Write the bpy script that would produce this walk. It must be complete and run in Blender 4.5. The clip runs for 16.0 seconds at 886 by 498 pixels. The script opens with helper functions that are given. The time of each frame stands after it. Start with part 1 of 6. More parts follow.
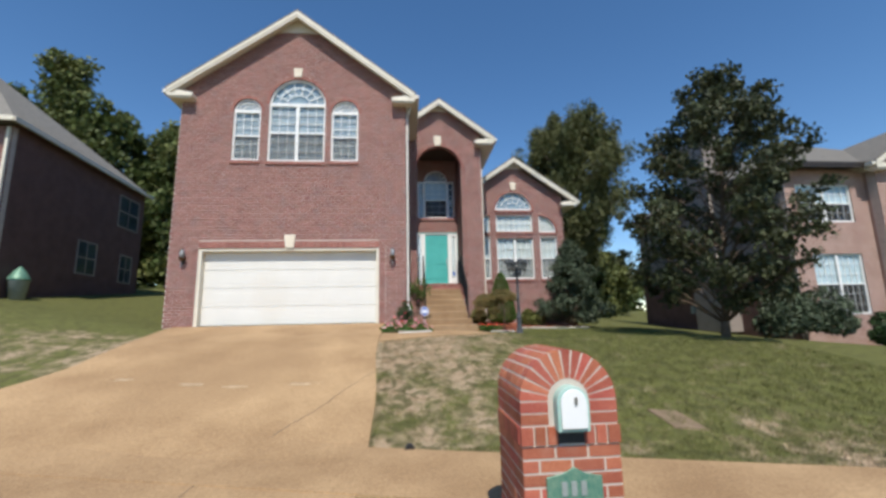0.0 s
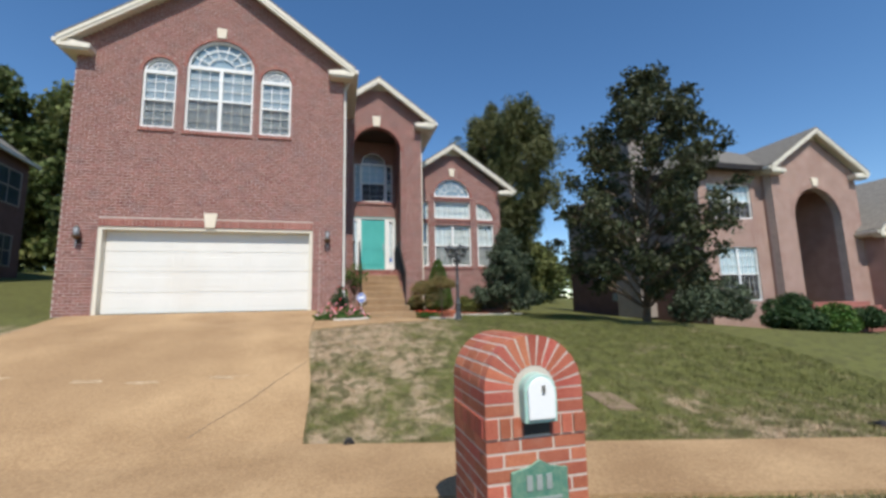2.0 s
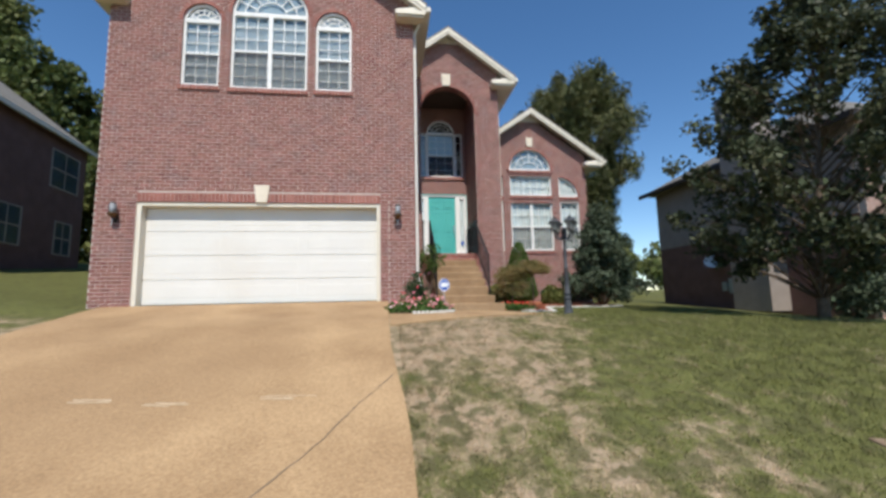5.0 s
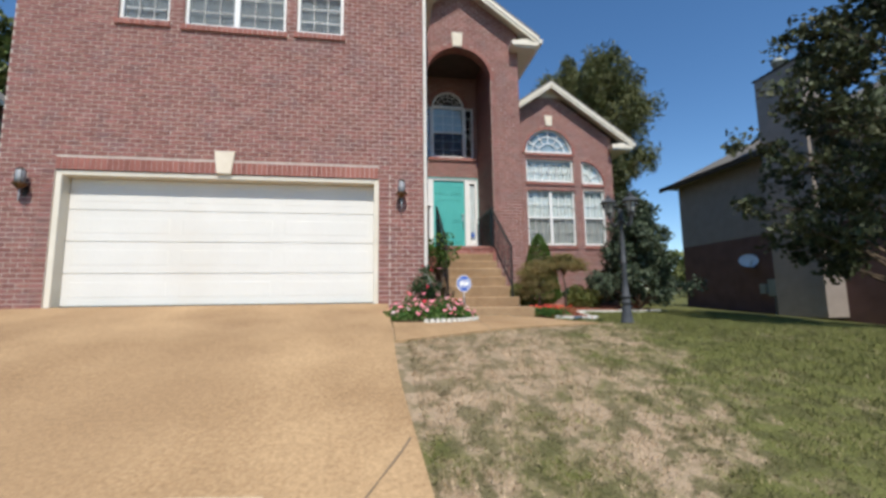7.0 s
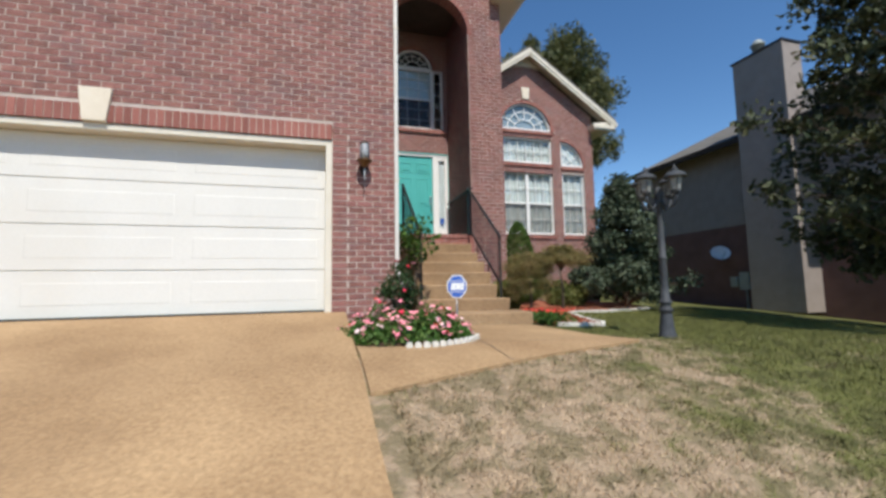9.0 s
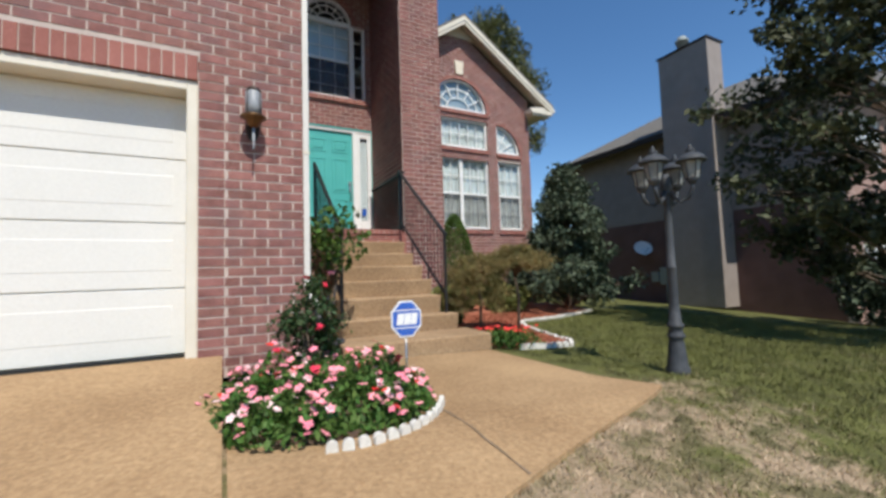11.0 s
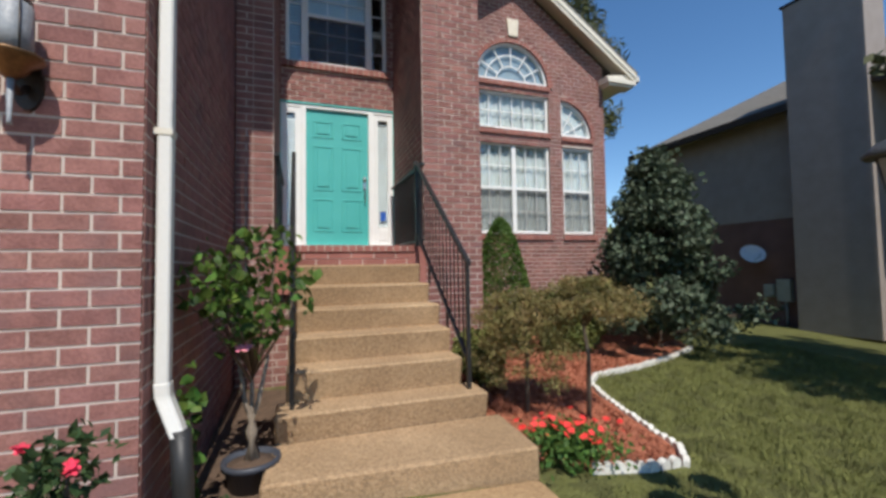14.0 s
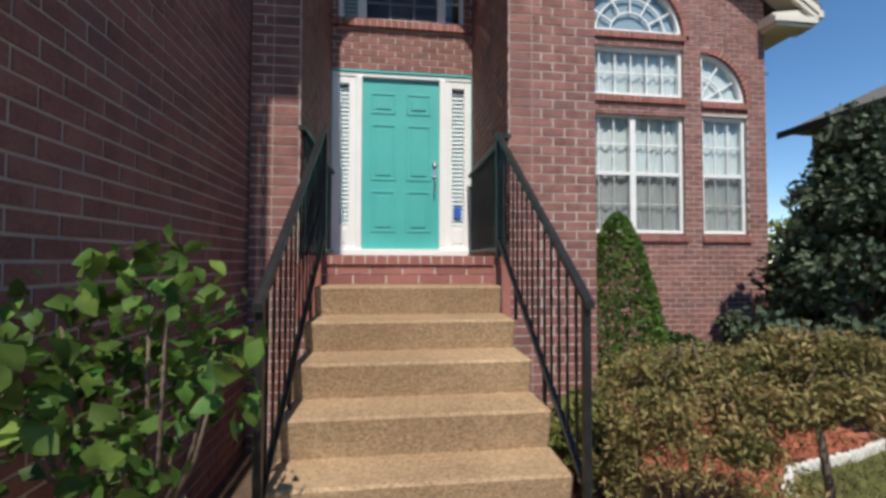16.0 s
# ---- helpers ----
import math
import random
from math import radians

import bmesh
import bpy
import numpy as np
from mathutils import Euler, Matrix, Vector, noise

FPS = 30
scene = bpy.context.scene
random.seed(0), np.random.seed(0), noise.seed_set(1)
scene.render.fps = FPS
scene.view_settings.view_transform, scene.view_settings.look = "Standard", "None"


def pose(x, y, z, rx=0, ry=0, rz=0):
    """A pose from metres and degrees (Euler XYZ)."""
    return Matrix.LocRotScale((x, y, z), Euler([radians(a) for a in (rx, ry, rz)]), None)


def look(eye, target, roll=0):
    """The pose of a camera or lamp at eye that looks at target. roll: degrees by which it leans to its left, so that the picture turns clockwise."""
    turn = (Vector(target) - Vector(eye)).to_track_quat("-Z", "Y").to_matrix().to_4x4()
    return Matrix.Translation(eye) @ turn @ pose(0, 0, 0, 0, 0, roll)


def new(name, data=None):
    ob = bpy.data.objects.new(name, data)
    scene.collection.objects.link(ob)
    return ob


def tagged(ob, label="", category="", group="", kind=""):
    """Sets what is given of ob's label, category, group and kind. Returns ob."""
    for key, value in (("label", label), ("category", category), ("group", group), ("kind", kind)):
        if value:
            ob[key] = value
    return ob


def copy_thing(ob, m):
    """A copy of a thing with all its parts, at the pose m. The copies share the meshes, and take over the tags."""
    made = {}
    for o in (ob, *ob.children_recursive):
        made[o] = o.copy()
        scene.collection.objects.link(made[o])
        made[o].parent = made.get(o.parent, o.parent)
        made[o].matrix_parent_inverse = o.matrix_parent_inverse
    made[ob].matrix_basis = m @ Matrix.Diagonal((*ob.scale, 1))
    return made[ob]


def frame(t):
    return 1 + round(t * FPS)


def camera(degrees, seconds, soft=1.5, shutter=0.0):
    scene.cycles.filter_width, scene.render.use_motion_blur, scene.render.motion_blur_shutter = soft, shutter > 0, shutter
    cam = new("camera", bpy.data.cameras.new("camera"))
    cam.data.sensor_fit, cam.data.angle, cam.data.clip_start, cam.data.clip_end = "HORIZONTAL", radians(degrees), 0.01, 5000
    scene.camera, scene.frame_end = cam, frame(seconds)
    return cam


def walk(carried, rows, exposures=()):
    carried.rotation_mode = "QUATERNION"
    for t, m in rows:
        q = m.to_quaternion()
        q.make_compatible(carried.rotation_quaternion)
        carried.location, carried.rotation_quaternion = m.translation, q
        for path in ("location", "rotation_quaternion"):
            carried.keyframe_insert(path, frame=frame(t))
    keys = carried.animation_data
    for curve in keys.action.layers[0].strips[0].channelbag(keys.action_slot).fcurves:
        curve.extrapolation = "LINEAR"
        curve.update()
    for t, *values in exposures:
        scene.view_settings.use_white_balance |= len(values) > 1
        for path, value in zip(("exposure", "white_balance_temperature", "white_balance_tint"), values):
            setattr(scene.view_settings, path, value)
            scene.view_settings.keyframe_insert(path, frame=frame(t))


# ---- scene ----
cam = camera(93.1, 16.0, soft=3.2)
METRES, EYE, TILT, LEAN, TURN = 12.5, 1.5, 0.0, 0.0, -5.0
ROWS = [
    (0.0, 0.0, 0.0, 0.0, 0.2, 9.73, 1.15),
    (0.5, 0.0008, 0.0009, -0.0, -4.49, 9.46, 1.4),
    (1.0, 0.0005, 0.0041, -0.0006, -7.77, 9.15, 1.53),
    (1.5, -0.0026, 0.0113, -0.0018, -9.05, 8.7, 1.51),
    (2.0, -0.0117, 0.026, -0.0017, -8.95, 7.9, 1.31),
    (2.5, -0.0254, 0.0477, -0.0028, -8.0, 7.11, 1.07),
    (3.0, -0.0408, 0.0761, -0.0034, -6.49, 6.64, 1.07),
    (3.5, -0.05, 0.1097, -0.0049, -4.23, 6.7, 1.3),
    (4.0, -0.06, 0.1447, -0.0064, -2.67, 6.93, 1.54),
    (6.5, -0.0933, 0.3502, 0.0011, -3.26, 7.14, 0.67),
    (7.0, -0.1005, 0.392, 0.0021, -3.78, 6.9, 0.73),
    (7.5, -0.1068, 0.4333, 0.0029, -4.49, 6.64, 0.95),
    (8.0, -0.1136, 0.4727, 0.0063, -5.92, 6.27, 1.11),
    (8.5, -0.1196, 0.5099, 0.0114, -8.21, 5.98, 1.14),
    (9.0, -0.1222, 0.5445, 0.0203, -10.98, 5.27, 1.03),
    (9.5, -0.1236, 0.5791, 0.0285, -14.54, 4.57, 1.08),
    (10.0, -0.1217, 0.6123, 0.0333, -18.03, 4.27, 1.43),
    (12.5, -0.0731, 0.7571, 0.0645, -24.72, 3.2, 1.89),
    (13.0, -0.0545, 0.7761, 0.0723, -21.84, 3.02, 1.44),
    (13.5, -0.0379, 0.797, 0.0797, -18.25, 2.65, 0.96),
    (14.0, -0.0216, 0.8179, 0.0845, -14.04, 2.55, 0.9),
    (14.5, -0.0099, 0.8438, 0.0916, -10.33, 2.03, 0.4),
    (15.0, -0.0034, 0.8746, 0.097, -7.24, 1.73, 0.24),
    (15.5, 0.0032, 0.9057, 0.0999, -4.04, 1.78, 0.12),
    (16.0, 0.0062, 0.9378, 0.1018, -1.91, 1.73, -0.19),
]
walk(cam, [(t, pose(0, 0, EYE, TILT, LEAN, TURN) @ pose(METRES * x, METRES * y, METRES * z, 90 + pitch, roll, yaw)) for t, x, y, z, yaw, pitch, roll in ROWS], exposures=((0, 0.32), (16, 0.32)))

# ---- world and sun ----
world = bpy.data.worlds.new("sky")
scene.world = world
world.use_nodes = True
wn = world.node_tree
sky = wn.nodes.new("ShaderNodeTexSky")
sky.sky_type, sky.sun_disc = "NISHITA", False
sky.sun_elevation, sky.sun_rotation = radians(54.3), radians(181.7)
sky.air_density, sky.dust_density, sky.ozone_density, sky.altitude = 1.0, 0.0, 2.0, 800
wn.nodes["Background"].inputs["Strength"].default_value = 0.122
deep = wn.nodes.new("ShaderNodeHueSaturation")
deep.inputs["Hue"].default_value, deep.inputs["Saturation"].default_value = 0.5, 1.2
wn.links.new(sky.outputs["Color"], deep.inputs["Color"])
wn.links.new(deep.outputs["Color"], wn.nodes["Background"].inputs["Color"])
sun = new("sun", bpy.data.lights.new("sun", "SUN"))
sun.data.energy, sun.data.angle, sun.data.color = 4.05, radians(0.55), (1.0, 0.95, 0.87)
sun.matrix_world = look((-1.2, -40, 55.7), (0, 0, 0))


# ---- materials ----
def material(name, a, b, scale=3.0, rough=0.8, bump=0.2, fine=60.0, metal=0.0, spec=0.4, spot=None, spots=(0.6, 0.75), piece=0.0, hue=None, grain=0.45, span=0.14, pebble=None):
    """Two colours blended by a coarse noise, a fine grain with relief, optional stains, optional change from piece to piece."""
    m = bpy.data.materials.new(name)
    m.use_nodes = True
    n, l = m.node_tree.nodes, m.node_tree.links
    p = n["Principled BSDF"]
    co = n.new("ShaderNodeNewGeometry")
    big = n.new("ShaderNodeTexNoise")
    big.inputs["Scale"].default_value, big.inputs["Detail"].default_value = scale, 5
    l.new(co.outputs["Position"], big.inputs["Vector"])
    small = n.new("ShaderNodeTexNoise")
    small.inputs["Scale"].default_value, small.inputs["Detail"].default_value = fine, 4
    l.new(co.outputs["Position"], small.inputs["Vector"])
    add = n.new("ShaderNodeMath")
    add.operation = "MULTIPLY_ADD"
    add.inputs[1].default_value = grain
    l.new(small.outputs["Fac"], add.inputs[0])
    half = n.new("ShaderNodeMath")
    half.operation = "MULTIPLY"
    half.inputs[1].default_value = 1 - grain
    l.new(big.outputs["Fac"], half.inputs[0])
    l.new(half.outputs[0], add.inputs[2])
    ramp = n.new("ShaderNodeMapRange")
    ramp.inputs["From Min"].default_value, ramp.inputs["From Max"].default_value = 0.5 - span, 0.5 + span
    l.new(add.outputs[0], ramp.inputs["Value"])
    mix = n.new("ShaderNodeMix")
    mix.data_type = "RGBA"
    mix.inputs["A"].default_value, mix.inputs["B"].default_value = (*a, 1), (*b, 1)
    l.new(ramp.outputs["Result"], mix.inputs["Factor"])
    out = mix.outputs["Result"]
    if spot:
        st = n.new("ShaderNodeTexNoise")
        st.inputs["Scale"].default_value, st.inputs["Detail"].default_value = scale * 0.37, 6
        l.new(co.outputs["Position"], st.inputs["Vector"])
        sr = n.new("ShaderNodeMapRange")
        sr.inputs["From Min"].default_value, sr.inputs["From Max"].default_value = spots
        l.new(st.outputs["Fac"], sr.inputs["Value"])
        m2 = n.new("ShaderNodeMix")
        m2.data_type = "RGBA"
        m2.inputs["B"].default_value = (*spot, 1)
        l.new(sr.outputs["Result"], m2.inputs["Factor"])
        l.new(out, m2.inputs["A"])
        out = m2.outputs["Result"]
    if pebble:
        vo = n.new("ShaderNodeTexVoronoi")
        vo.inputs["Scale"].default_value = pebble[0]
        l.new(co.outputs["Position"], vo.inputs["Vector"])
        vb = n.new("ShaderNodeSeparateColor")
        l.new(vo.outputs["Color"], vb.inputs[0])
        vm = n.new("ShaderNodeMapRange")
        vm.inputs["To Min"].default_value, vm.inputs["To Max"].default_value = 1 - pebble[1], 1 + pebble[1]
        l.new(vb.outputs[0], vm.inputs["Value"])
        ph = n.new("ShaderNodeHueSaturation")
        l.new(vm.outputs["Result"], ph.inputs["Value"])
        l.new(out, ph.inputs["Color"])
        out = ph.outputs["Color"]
    if piece:
        oi = n.new("ShaderNodeObjectInfo")
        s2 = n.new("ShaderNodeMath")
        l.new(oi.outputs["Random"], s2.inputs[0])
        l.new(co.outputs["Random Per Island"], s2.inputs[1])
        fr = n.new("ShaderNodeMath")
        fr.operation = "FRACT"
        l.new(s2.outputs[0], fr.inputs[0])
        hs = n.new("ShaderNodeHueSaturation")
        vr = n.new("ShaderNodeMapRange")
        vr.inputs["To Min"].default_value, vr.inputs["To Max"].default_value = 1 - piece, 1 + piece
        l.new(fr.outputs[0], vr.inputs["Value"])
        l.new(vr.outputs["Result"], hs.inputs["Value"])
        if hue:
            hr = n.new("ShaderNodeMapRange")
            hr.inputs["To Min"].default_value, hr.inputs["To Max"].default_value = 0.5 + hue, 0.5 - hue
            sq = n.new("ShaderNodeMath")
            sq.operation = "MULTIPLY"
            sq.inputs[1].default_value = 7.3
            l.new(fr.outputs[0], sq.inputs[0])
            f2 = n.new("ShaderNodeMath")
            f2.operation = "FRACT"
            l.new(sq.outputs[0], f2.inputs[0])
            l.new(f2.outputs[0], hr.inputs["Value"])
            l.new(hr.outputs["Result"], hs.inputs["Hue"])
        l.new(out, hs.inputs["Color"])
        out = hs.outputs["Color"]
    l.new(out, p.inputs["Base Color"])
    p.inputs["Roughness"].default_value, p.inputs["Metallic"].default_value = rough, metal
    p.inputs["Specular IOR Level"].default_value = spec
    if bump:
        bp = n.new("ShaderNodeBump")
        bp.inputs["Strength"].default_value, bp.inputs["Distance"].default_value = bump, 0.01
        l.new(small.outputs["Fac"], bp.inputs["Height"])
        l.new(bp.outputs["Normal"], p.inputs["Normal"])
    return m


def foliage(name, a, b, scale=1.5, piece=0.35, trans=0.25):
    m = material(name, a, b, scale, 0.55, 0.0, 20, 0, 0.22, None, (0, 1), piece, 0.02)
    n, l = m.node_tree.nodes, m.node_tree.links
    p = n["Principled BSDF"]
    tr = n.new("ShaderNodeBsdfTranslucent")
    l.new(p.inputs["Base Color"].links[0].from_socket, tr.inputs["Color"])
    mx = n.new("ShaderNodeMixShader")
    mx.inputs[0].default_value = trans
    l.new(p.outputs[0], mx.inputs[1])
    l.new(tr.outputs[0], mx.inputs[2])
    l.new(mx.outputs[0], n["Material Output"].inputs["Surface"])
    return m


def glass(name, tint=(0.9, 0.95, 0.95)):
    m = bpy.data.materials.new(name)
    m.use_nodes = True
    n, l = m.node_tree.nodes, m.node_tree.links
    n.remove(n["Principled BSDF"])
    tr, gl, fr, mx = n.new("ShaderNodeBsdfTransparent"), n.new("ShaderNodeBsdfGlossy"), n.new("ShaderNodeLayerWeight"), n.new("ShaderNodeMixShader")
    tr.inputs[0].default_value = (*tint, 1)
    gl.inputs["Roughness"].default_value = 0.02
    pw, ml = n.new("ShaderNodeMath"), n.new("ShaderNodeMath")
    pw.operation, ml.operation = "POWER", "MULTIPLY_ADD"
    pw.inputs[1].default_value, ml.inputs[1].default_value, ml.inputs[2].default_value = 5.0, 0.9, 0.05
    l.new(fr.outputs["Facing"], pw.inputs[0])
    l.new(pw.outputs[0], ml.inputs[0])
    l.new(ml.outputs[0], mx.inputs[0])
    l.new(tr.outputs[0], mx.inputs[1])
    l.new(gl.outputs[0], mx.inputs[2])
    l.new(mx.outputs[0], n["Material Output"].inputs["Surface"])
    return m


def screen_mesh(name):
    m = bpy.data.materials.new(name)
    m.use_nodes = True
    n, l = m.node_tree.nodes, m.node_tree.links
    p = n["Principled BSDF"]
    p.inputs["Base Color"].default_value, p.inputs["Roughness"].default_value = (0.05, 0.05, 0.055, 1), 0.7
    p.inputs["Alpha"].default_value = 0.3
    return m


BRICK = material("red_brick", (0.175, 0.075, 0.064), (0.31, 0.143, 0.122), 8.0, 0.9, 0.45, 70, piece=0.15, hue=0.004, spot=(0.19, 0.105, 0.1), spots=(0.52, 0.75))
BRICK_TRIM = material("rowlock_brick", (0.23, 0.085, 0.068), (0.33, 0.135, 0.11), 2.0, 0.9, 0.3, 70, piece=0.18)
BRICK_BOX = material("orange_red_brick", (0.34, 0.085, 0.05), (0.46, 0.145, 0.085), 4.0, 0.88, 0.35, 80, piece=0.2, hue=0.01, spot=(0.5, 0.32, 0.25), spots=(0.62, 0.85))
BRICK_PALE = material("pale_pink_brick", (0.3, 0.185, 0.15), (0.41, 0.265, 0.22), 2.5, 0.9, 0.3, 50, spot=(0.3, 0.17, 0.14), spots=(0.5, 0.75))
# brick for the neighbours' side walls, with their shade mixed into the colour
BRICK_SHADE = material("shade_darkened_brick", (0.13, 0.072, 0.062), (0.19, 0.105, 0.09), 2.5, 0.9, 0.3, 50, piece=0.2)
MORTAR = material("pale_mortar", (0.43, 0.36, 0.315), (0.58, 0.49, 0.43), 5.0, 0.95, 0.3, 120)
MORTAR_BOX = material("white_mortar", (0.5, 0.43, 0.36), (0.62, 0.54, 0.46), 6.0, 0.95, 0.3, 120)
STONE = material("cream_cast_stone", (0.66, 0.58, 0.46), (0.75, 0.68, 0.56), 8.0, 0.85, 0.25, 90)
TRIM = material("cream_trim_paint", (0.66, 0.61, 0.5), (0.72, 0.67, 0.57), 4.0, 0.5, 0.05, 90)
WHITE = material("white_paint", (0.76, 0.76, 0.74), (0.82, 0.82, 0.8), 4.0, 0.4, 0.04, 90)
DOOR_WHITE = material("garage_door_white", (0.67, 0.655, 0.61), (0.73, 0.715, 0.67), 1.2, 0.45, 0.08, 45, spot=(0.66, 0.62, 0.55), spots=(0.6, 0.85))
TEAL = material("teal_door_paint", (0.065, 0.39, 0.36), (0.085, 0.45, 0.415), 2.0, 0.42, 0.06, 60)
SHINGLE = material("grey_brown_shingle", (0.13, 0.12, 0.105), (0.21, 0.195, 0.17), 6.0, 0.95, 0.6, 60, piece=0.15)
CONCRETE = material("exposed_aggregate", (0.27, 0.166, 0.082), (0.43, 0.286, 0.151), 0.9, 0.92, 0.3, 34, grain=0.4, span=0.13, spot=(0.3, 0.19, 0.098), spots=(0.5, 0.75), pebble=(60, 0.12))
STEP_CON = material("aggregate_steps", (0.26, 0.165, 0.09), (0.49, 0.34, 0.2), 1.8, 0.92, 0.7, 60, grain=0.5, span=0.18, spot=(0.29, 0.19, 0.105), spots=(0.5, 0.75), pebble=(70, 0.2))
CRACK = material("dark_joint", (0.16, 0.115, 0.07), (0.24, 0.17, 0.11), 9.0, 0.95, 0.3, 90)
PALEMARK = material("pale_scrape", (0.42, 0.31, 0.19), (0.58, 0.45, 0.3), 9.0, 0.95, 0.2, 90)
ASPHALT = material("asphalt", (0.045, 0.045, 0.045), (0.065, 0.063, 0.06), 3.0, 0.9, 0.5, 120)
IRON = material("black_iron", (0.012, 0.012, 0.013), (0.028, 0.027, 0.027), 12.0, 0.45, 0.1, 90, 0.2)
LAMPBLACK = material("weathered_black_metal", (0.03, 0.034, 0.04), (0.075, 0.08, 0.086), 9.0, 0.62, 0.2, 70, 0.0, 0.3, spot=(0.14, 0.145, 0.145), spots=(0.55, 0.8))
BRONZE = material("dark_bronze", (0.03, 0.022, 0.018), (0.06, 0.045, 0.035), 12.0, 0.45, 0.1, 80, 0.5)
FROSTED = material("seeded_grey_glass", (0.19, 0.2, 0.215), (0.3, 0.315, 0.33), 14.0, 0.5, 0.25, 50, 0.0, 0.6)
BRASS = material("antique_brass", (0.1, 0.055, 0.024), (0.17, 0.095, 0.042), 14.0, 0.4, 0.1, 70, 0.6)
LAMPFROST = material("dusty_lantern_glass", (0.17, 0.175, 0.165), (0.3, 0.3, 0.28), 9.0, 0.35, 0.15, 60)
CHROME = material("satin_nickel", (0.5, 0.48, 0.44), (0.6, 0.58, 0.54), 20.0, 0.3, 0.02, 80, 1.0)
BARK = material("brown_bark", (0.09, 0.065, 0.045), (0.17, 0.125, 0.09), 9.0, 0.95, 0.9, 45)
MULCH = material("red_mulch", (0.24, 0.07, 0.036), (0.47, 0.175, 0.1), 14.0, 0.95, 1.0, 60)
SOIL = material("dark_soil", (0.07, 0.045, 0.03), (0.14, 0.09, 0.06), 14.0, 0.95, 1.0, 60)
SIDING = material("taupe_siding", (0.25, 0.212, 0.188), (0.31, 0.265, 0.236), 3.0, 0.7, 0.1, 60)
GREYGREEN = material("grey_utility_paint", (0.25, 0.28, 0.26), (0.32, 0.35, 0.33), 6.0, 0.5, 0.05, 60)
GREEN_METAL = material("verdigris_green", (0.06, 0.2, 0.15), (0.2, 0.32, 0.22), 9.0, 0.5, 0.15, 50, 0.2)
MINT = material("mint_green_paint", (0.3, 0.52, 0.44), (0.42, 0.56, 0.5), 9.0, 0.5, 0.1, 50)
SIGNBLUE = material("blue_sign", (0.03, 0.1, 0.42), (0.04, 0.13, 0.48), 6.0, 0.4, 0.02, 60)
CURTAIN = material("sheer_curtain", (0.56, 0.57, 0.57), (0.7, 0.71, 0.7), 2.5, 0.9, 0.05, 30)
WHITE_BLIND = material("white_blind", (0.78, 0.79, 0.8), (0.86, 0.87, 0.88), 2.5, 0.7, 0.05, 30)
BLIND = material("window_blind", (0.5, 0.55, 0.61), (0.62, 0.67, 0.72), 2.5, 0.7, 0.05, 30)
SHADE = material("grey_blue_window_shade", (0.27, 0.33, 0.39), (0.36, 0.42, 0.48), 1.5, 0.8, 0.05, 30)
PALE_SHADE = material("pale_blue_window_shade", (0.5, 0.57, 0.63), (0.6, 0.66, 0.71), 1.5, 0.8, 0.05, 30)
# window backing colour, dimmed to stand for shade behind the glass
DIM_BACKING = material("shade_dimmed_backing", (0.035, 0.042, 0.05), (0.09, 0.105, 0.12), 1.2, 0.8, 0.05, 30)
PORCH = material("brown_porch_ceiling", (0.06, 0.045, 0.035), (0.1, 0.075, 0.06), 4.0, 0.8, 0.1, 60)
# near-black: the shade of unlit rooms is put into this colour
ROOM_SHADE = material("near_black_room_shade", (0.02, 0.02, 0.02), (0.035, 0.033, 0.03), 2.0, 0.9, 0.05, 30)
POT = material("dark_blue_pot", (0.04, 0.045, 0.06), (0.06, 0.065, 0.08), 6.0, 0.5, 0.05, 60)
PLASTIC = material("black_plastic", (0.02, 0.02, 0.02), (0.03, 0.03, 0.03), 6.0, 0.5, 0.05, 60)
PALE_PINK = material("pale_pink_petals", (0.82, 0.5, 0.5), (0.86, 0.66, 0.64), 9.0, 0.7, 0.0, 60, piece=0.15)
PINK = material("pink_petals", (0.8, 0.19, 0.27), (0.85, 0.36, 0.38), 9.0, 0.7, 0.0, 60, piece=0.2)
ROSE_RED = material("rose_red_petals", (0.5, 0.012, 0.03), (0.72, 0.04, 0.09), 9.0, 0.6, 0.0, 60, piece=0.25)
RED = material("red_petals", (0.62, 0.02, 0.02), (0.7, 0.05, 0.04), 9.0, 0.6, 0.0, 60, piece=0.15)
GLASS, SCREEN = glass("window_glass"), screen_mesh("insect_screen")
LEAF_MAPLE = foliage("maple_leaf", (0.032, 0.046, 0.022), (0.092, 0.098, 0.048), 1.5, 0.5, 0.16)
LEAF_FOREST = foliage("forest_leaf", (0.05, 0.08, 0.024), (0.2, 0.21, 0.07), 0.14, 0.45)
LEAF_PINE = foliage("pine_needles", (0.06, 0.078, 0.03), (0.17, 0.165, 0.065), 0.5, 0.45, 0.15)
LEAF_HOLLY = foliage("holly_leaf", (0.045, 0.07, 0.042), (0.12, 0.145, 0.09), 2, 0.5, 0.15)
LEAF_SPRUCE = foliage("dwarf_spruce", (0.05, 0.105, 0.015), (0.105, 0.175, 0.035), 5)
LEAF_JAP = foliage("laceleaf_maple", (0.15, 0.155, 0.05), (0.33, 0.23, 0.1), 5)
LEAF_HIB = foliage("hibiscus_leaf", (0.03, 0.078, 0.014), (0.12, 0.185, 0.036), 6, 0.5)
LEAF_ROSE = foliage("rose_leaf", (0.025, 0.055, 0.022), (0.06, 0.1, 0.035), 6)
LEAF_BED = foliage("bedding_leaf", (0.05, 0.12, 0.02), (0.12, 0.2, 0.05), 6)
LEAF_OLIVE = foliage("olive_shrub", (0.1, 0.12, 0.03), (0.22, 0.22, 0.07), 5)


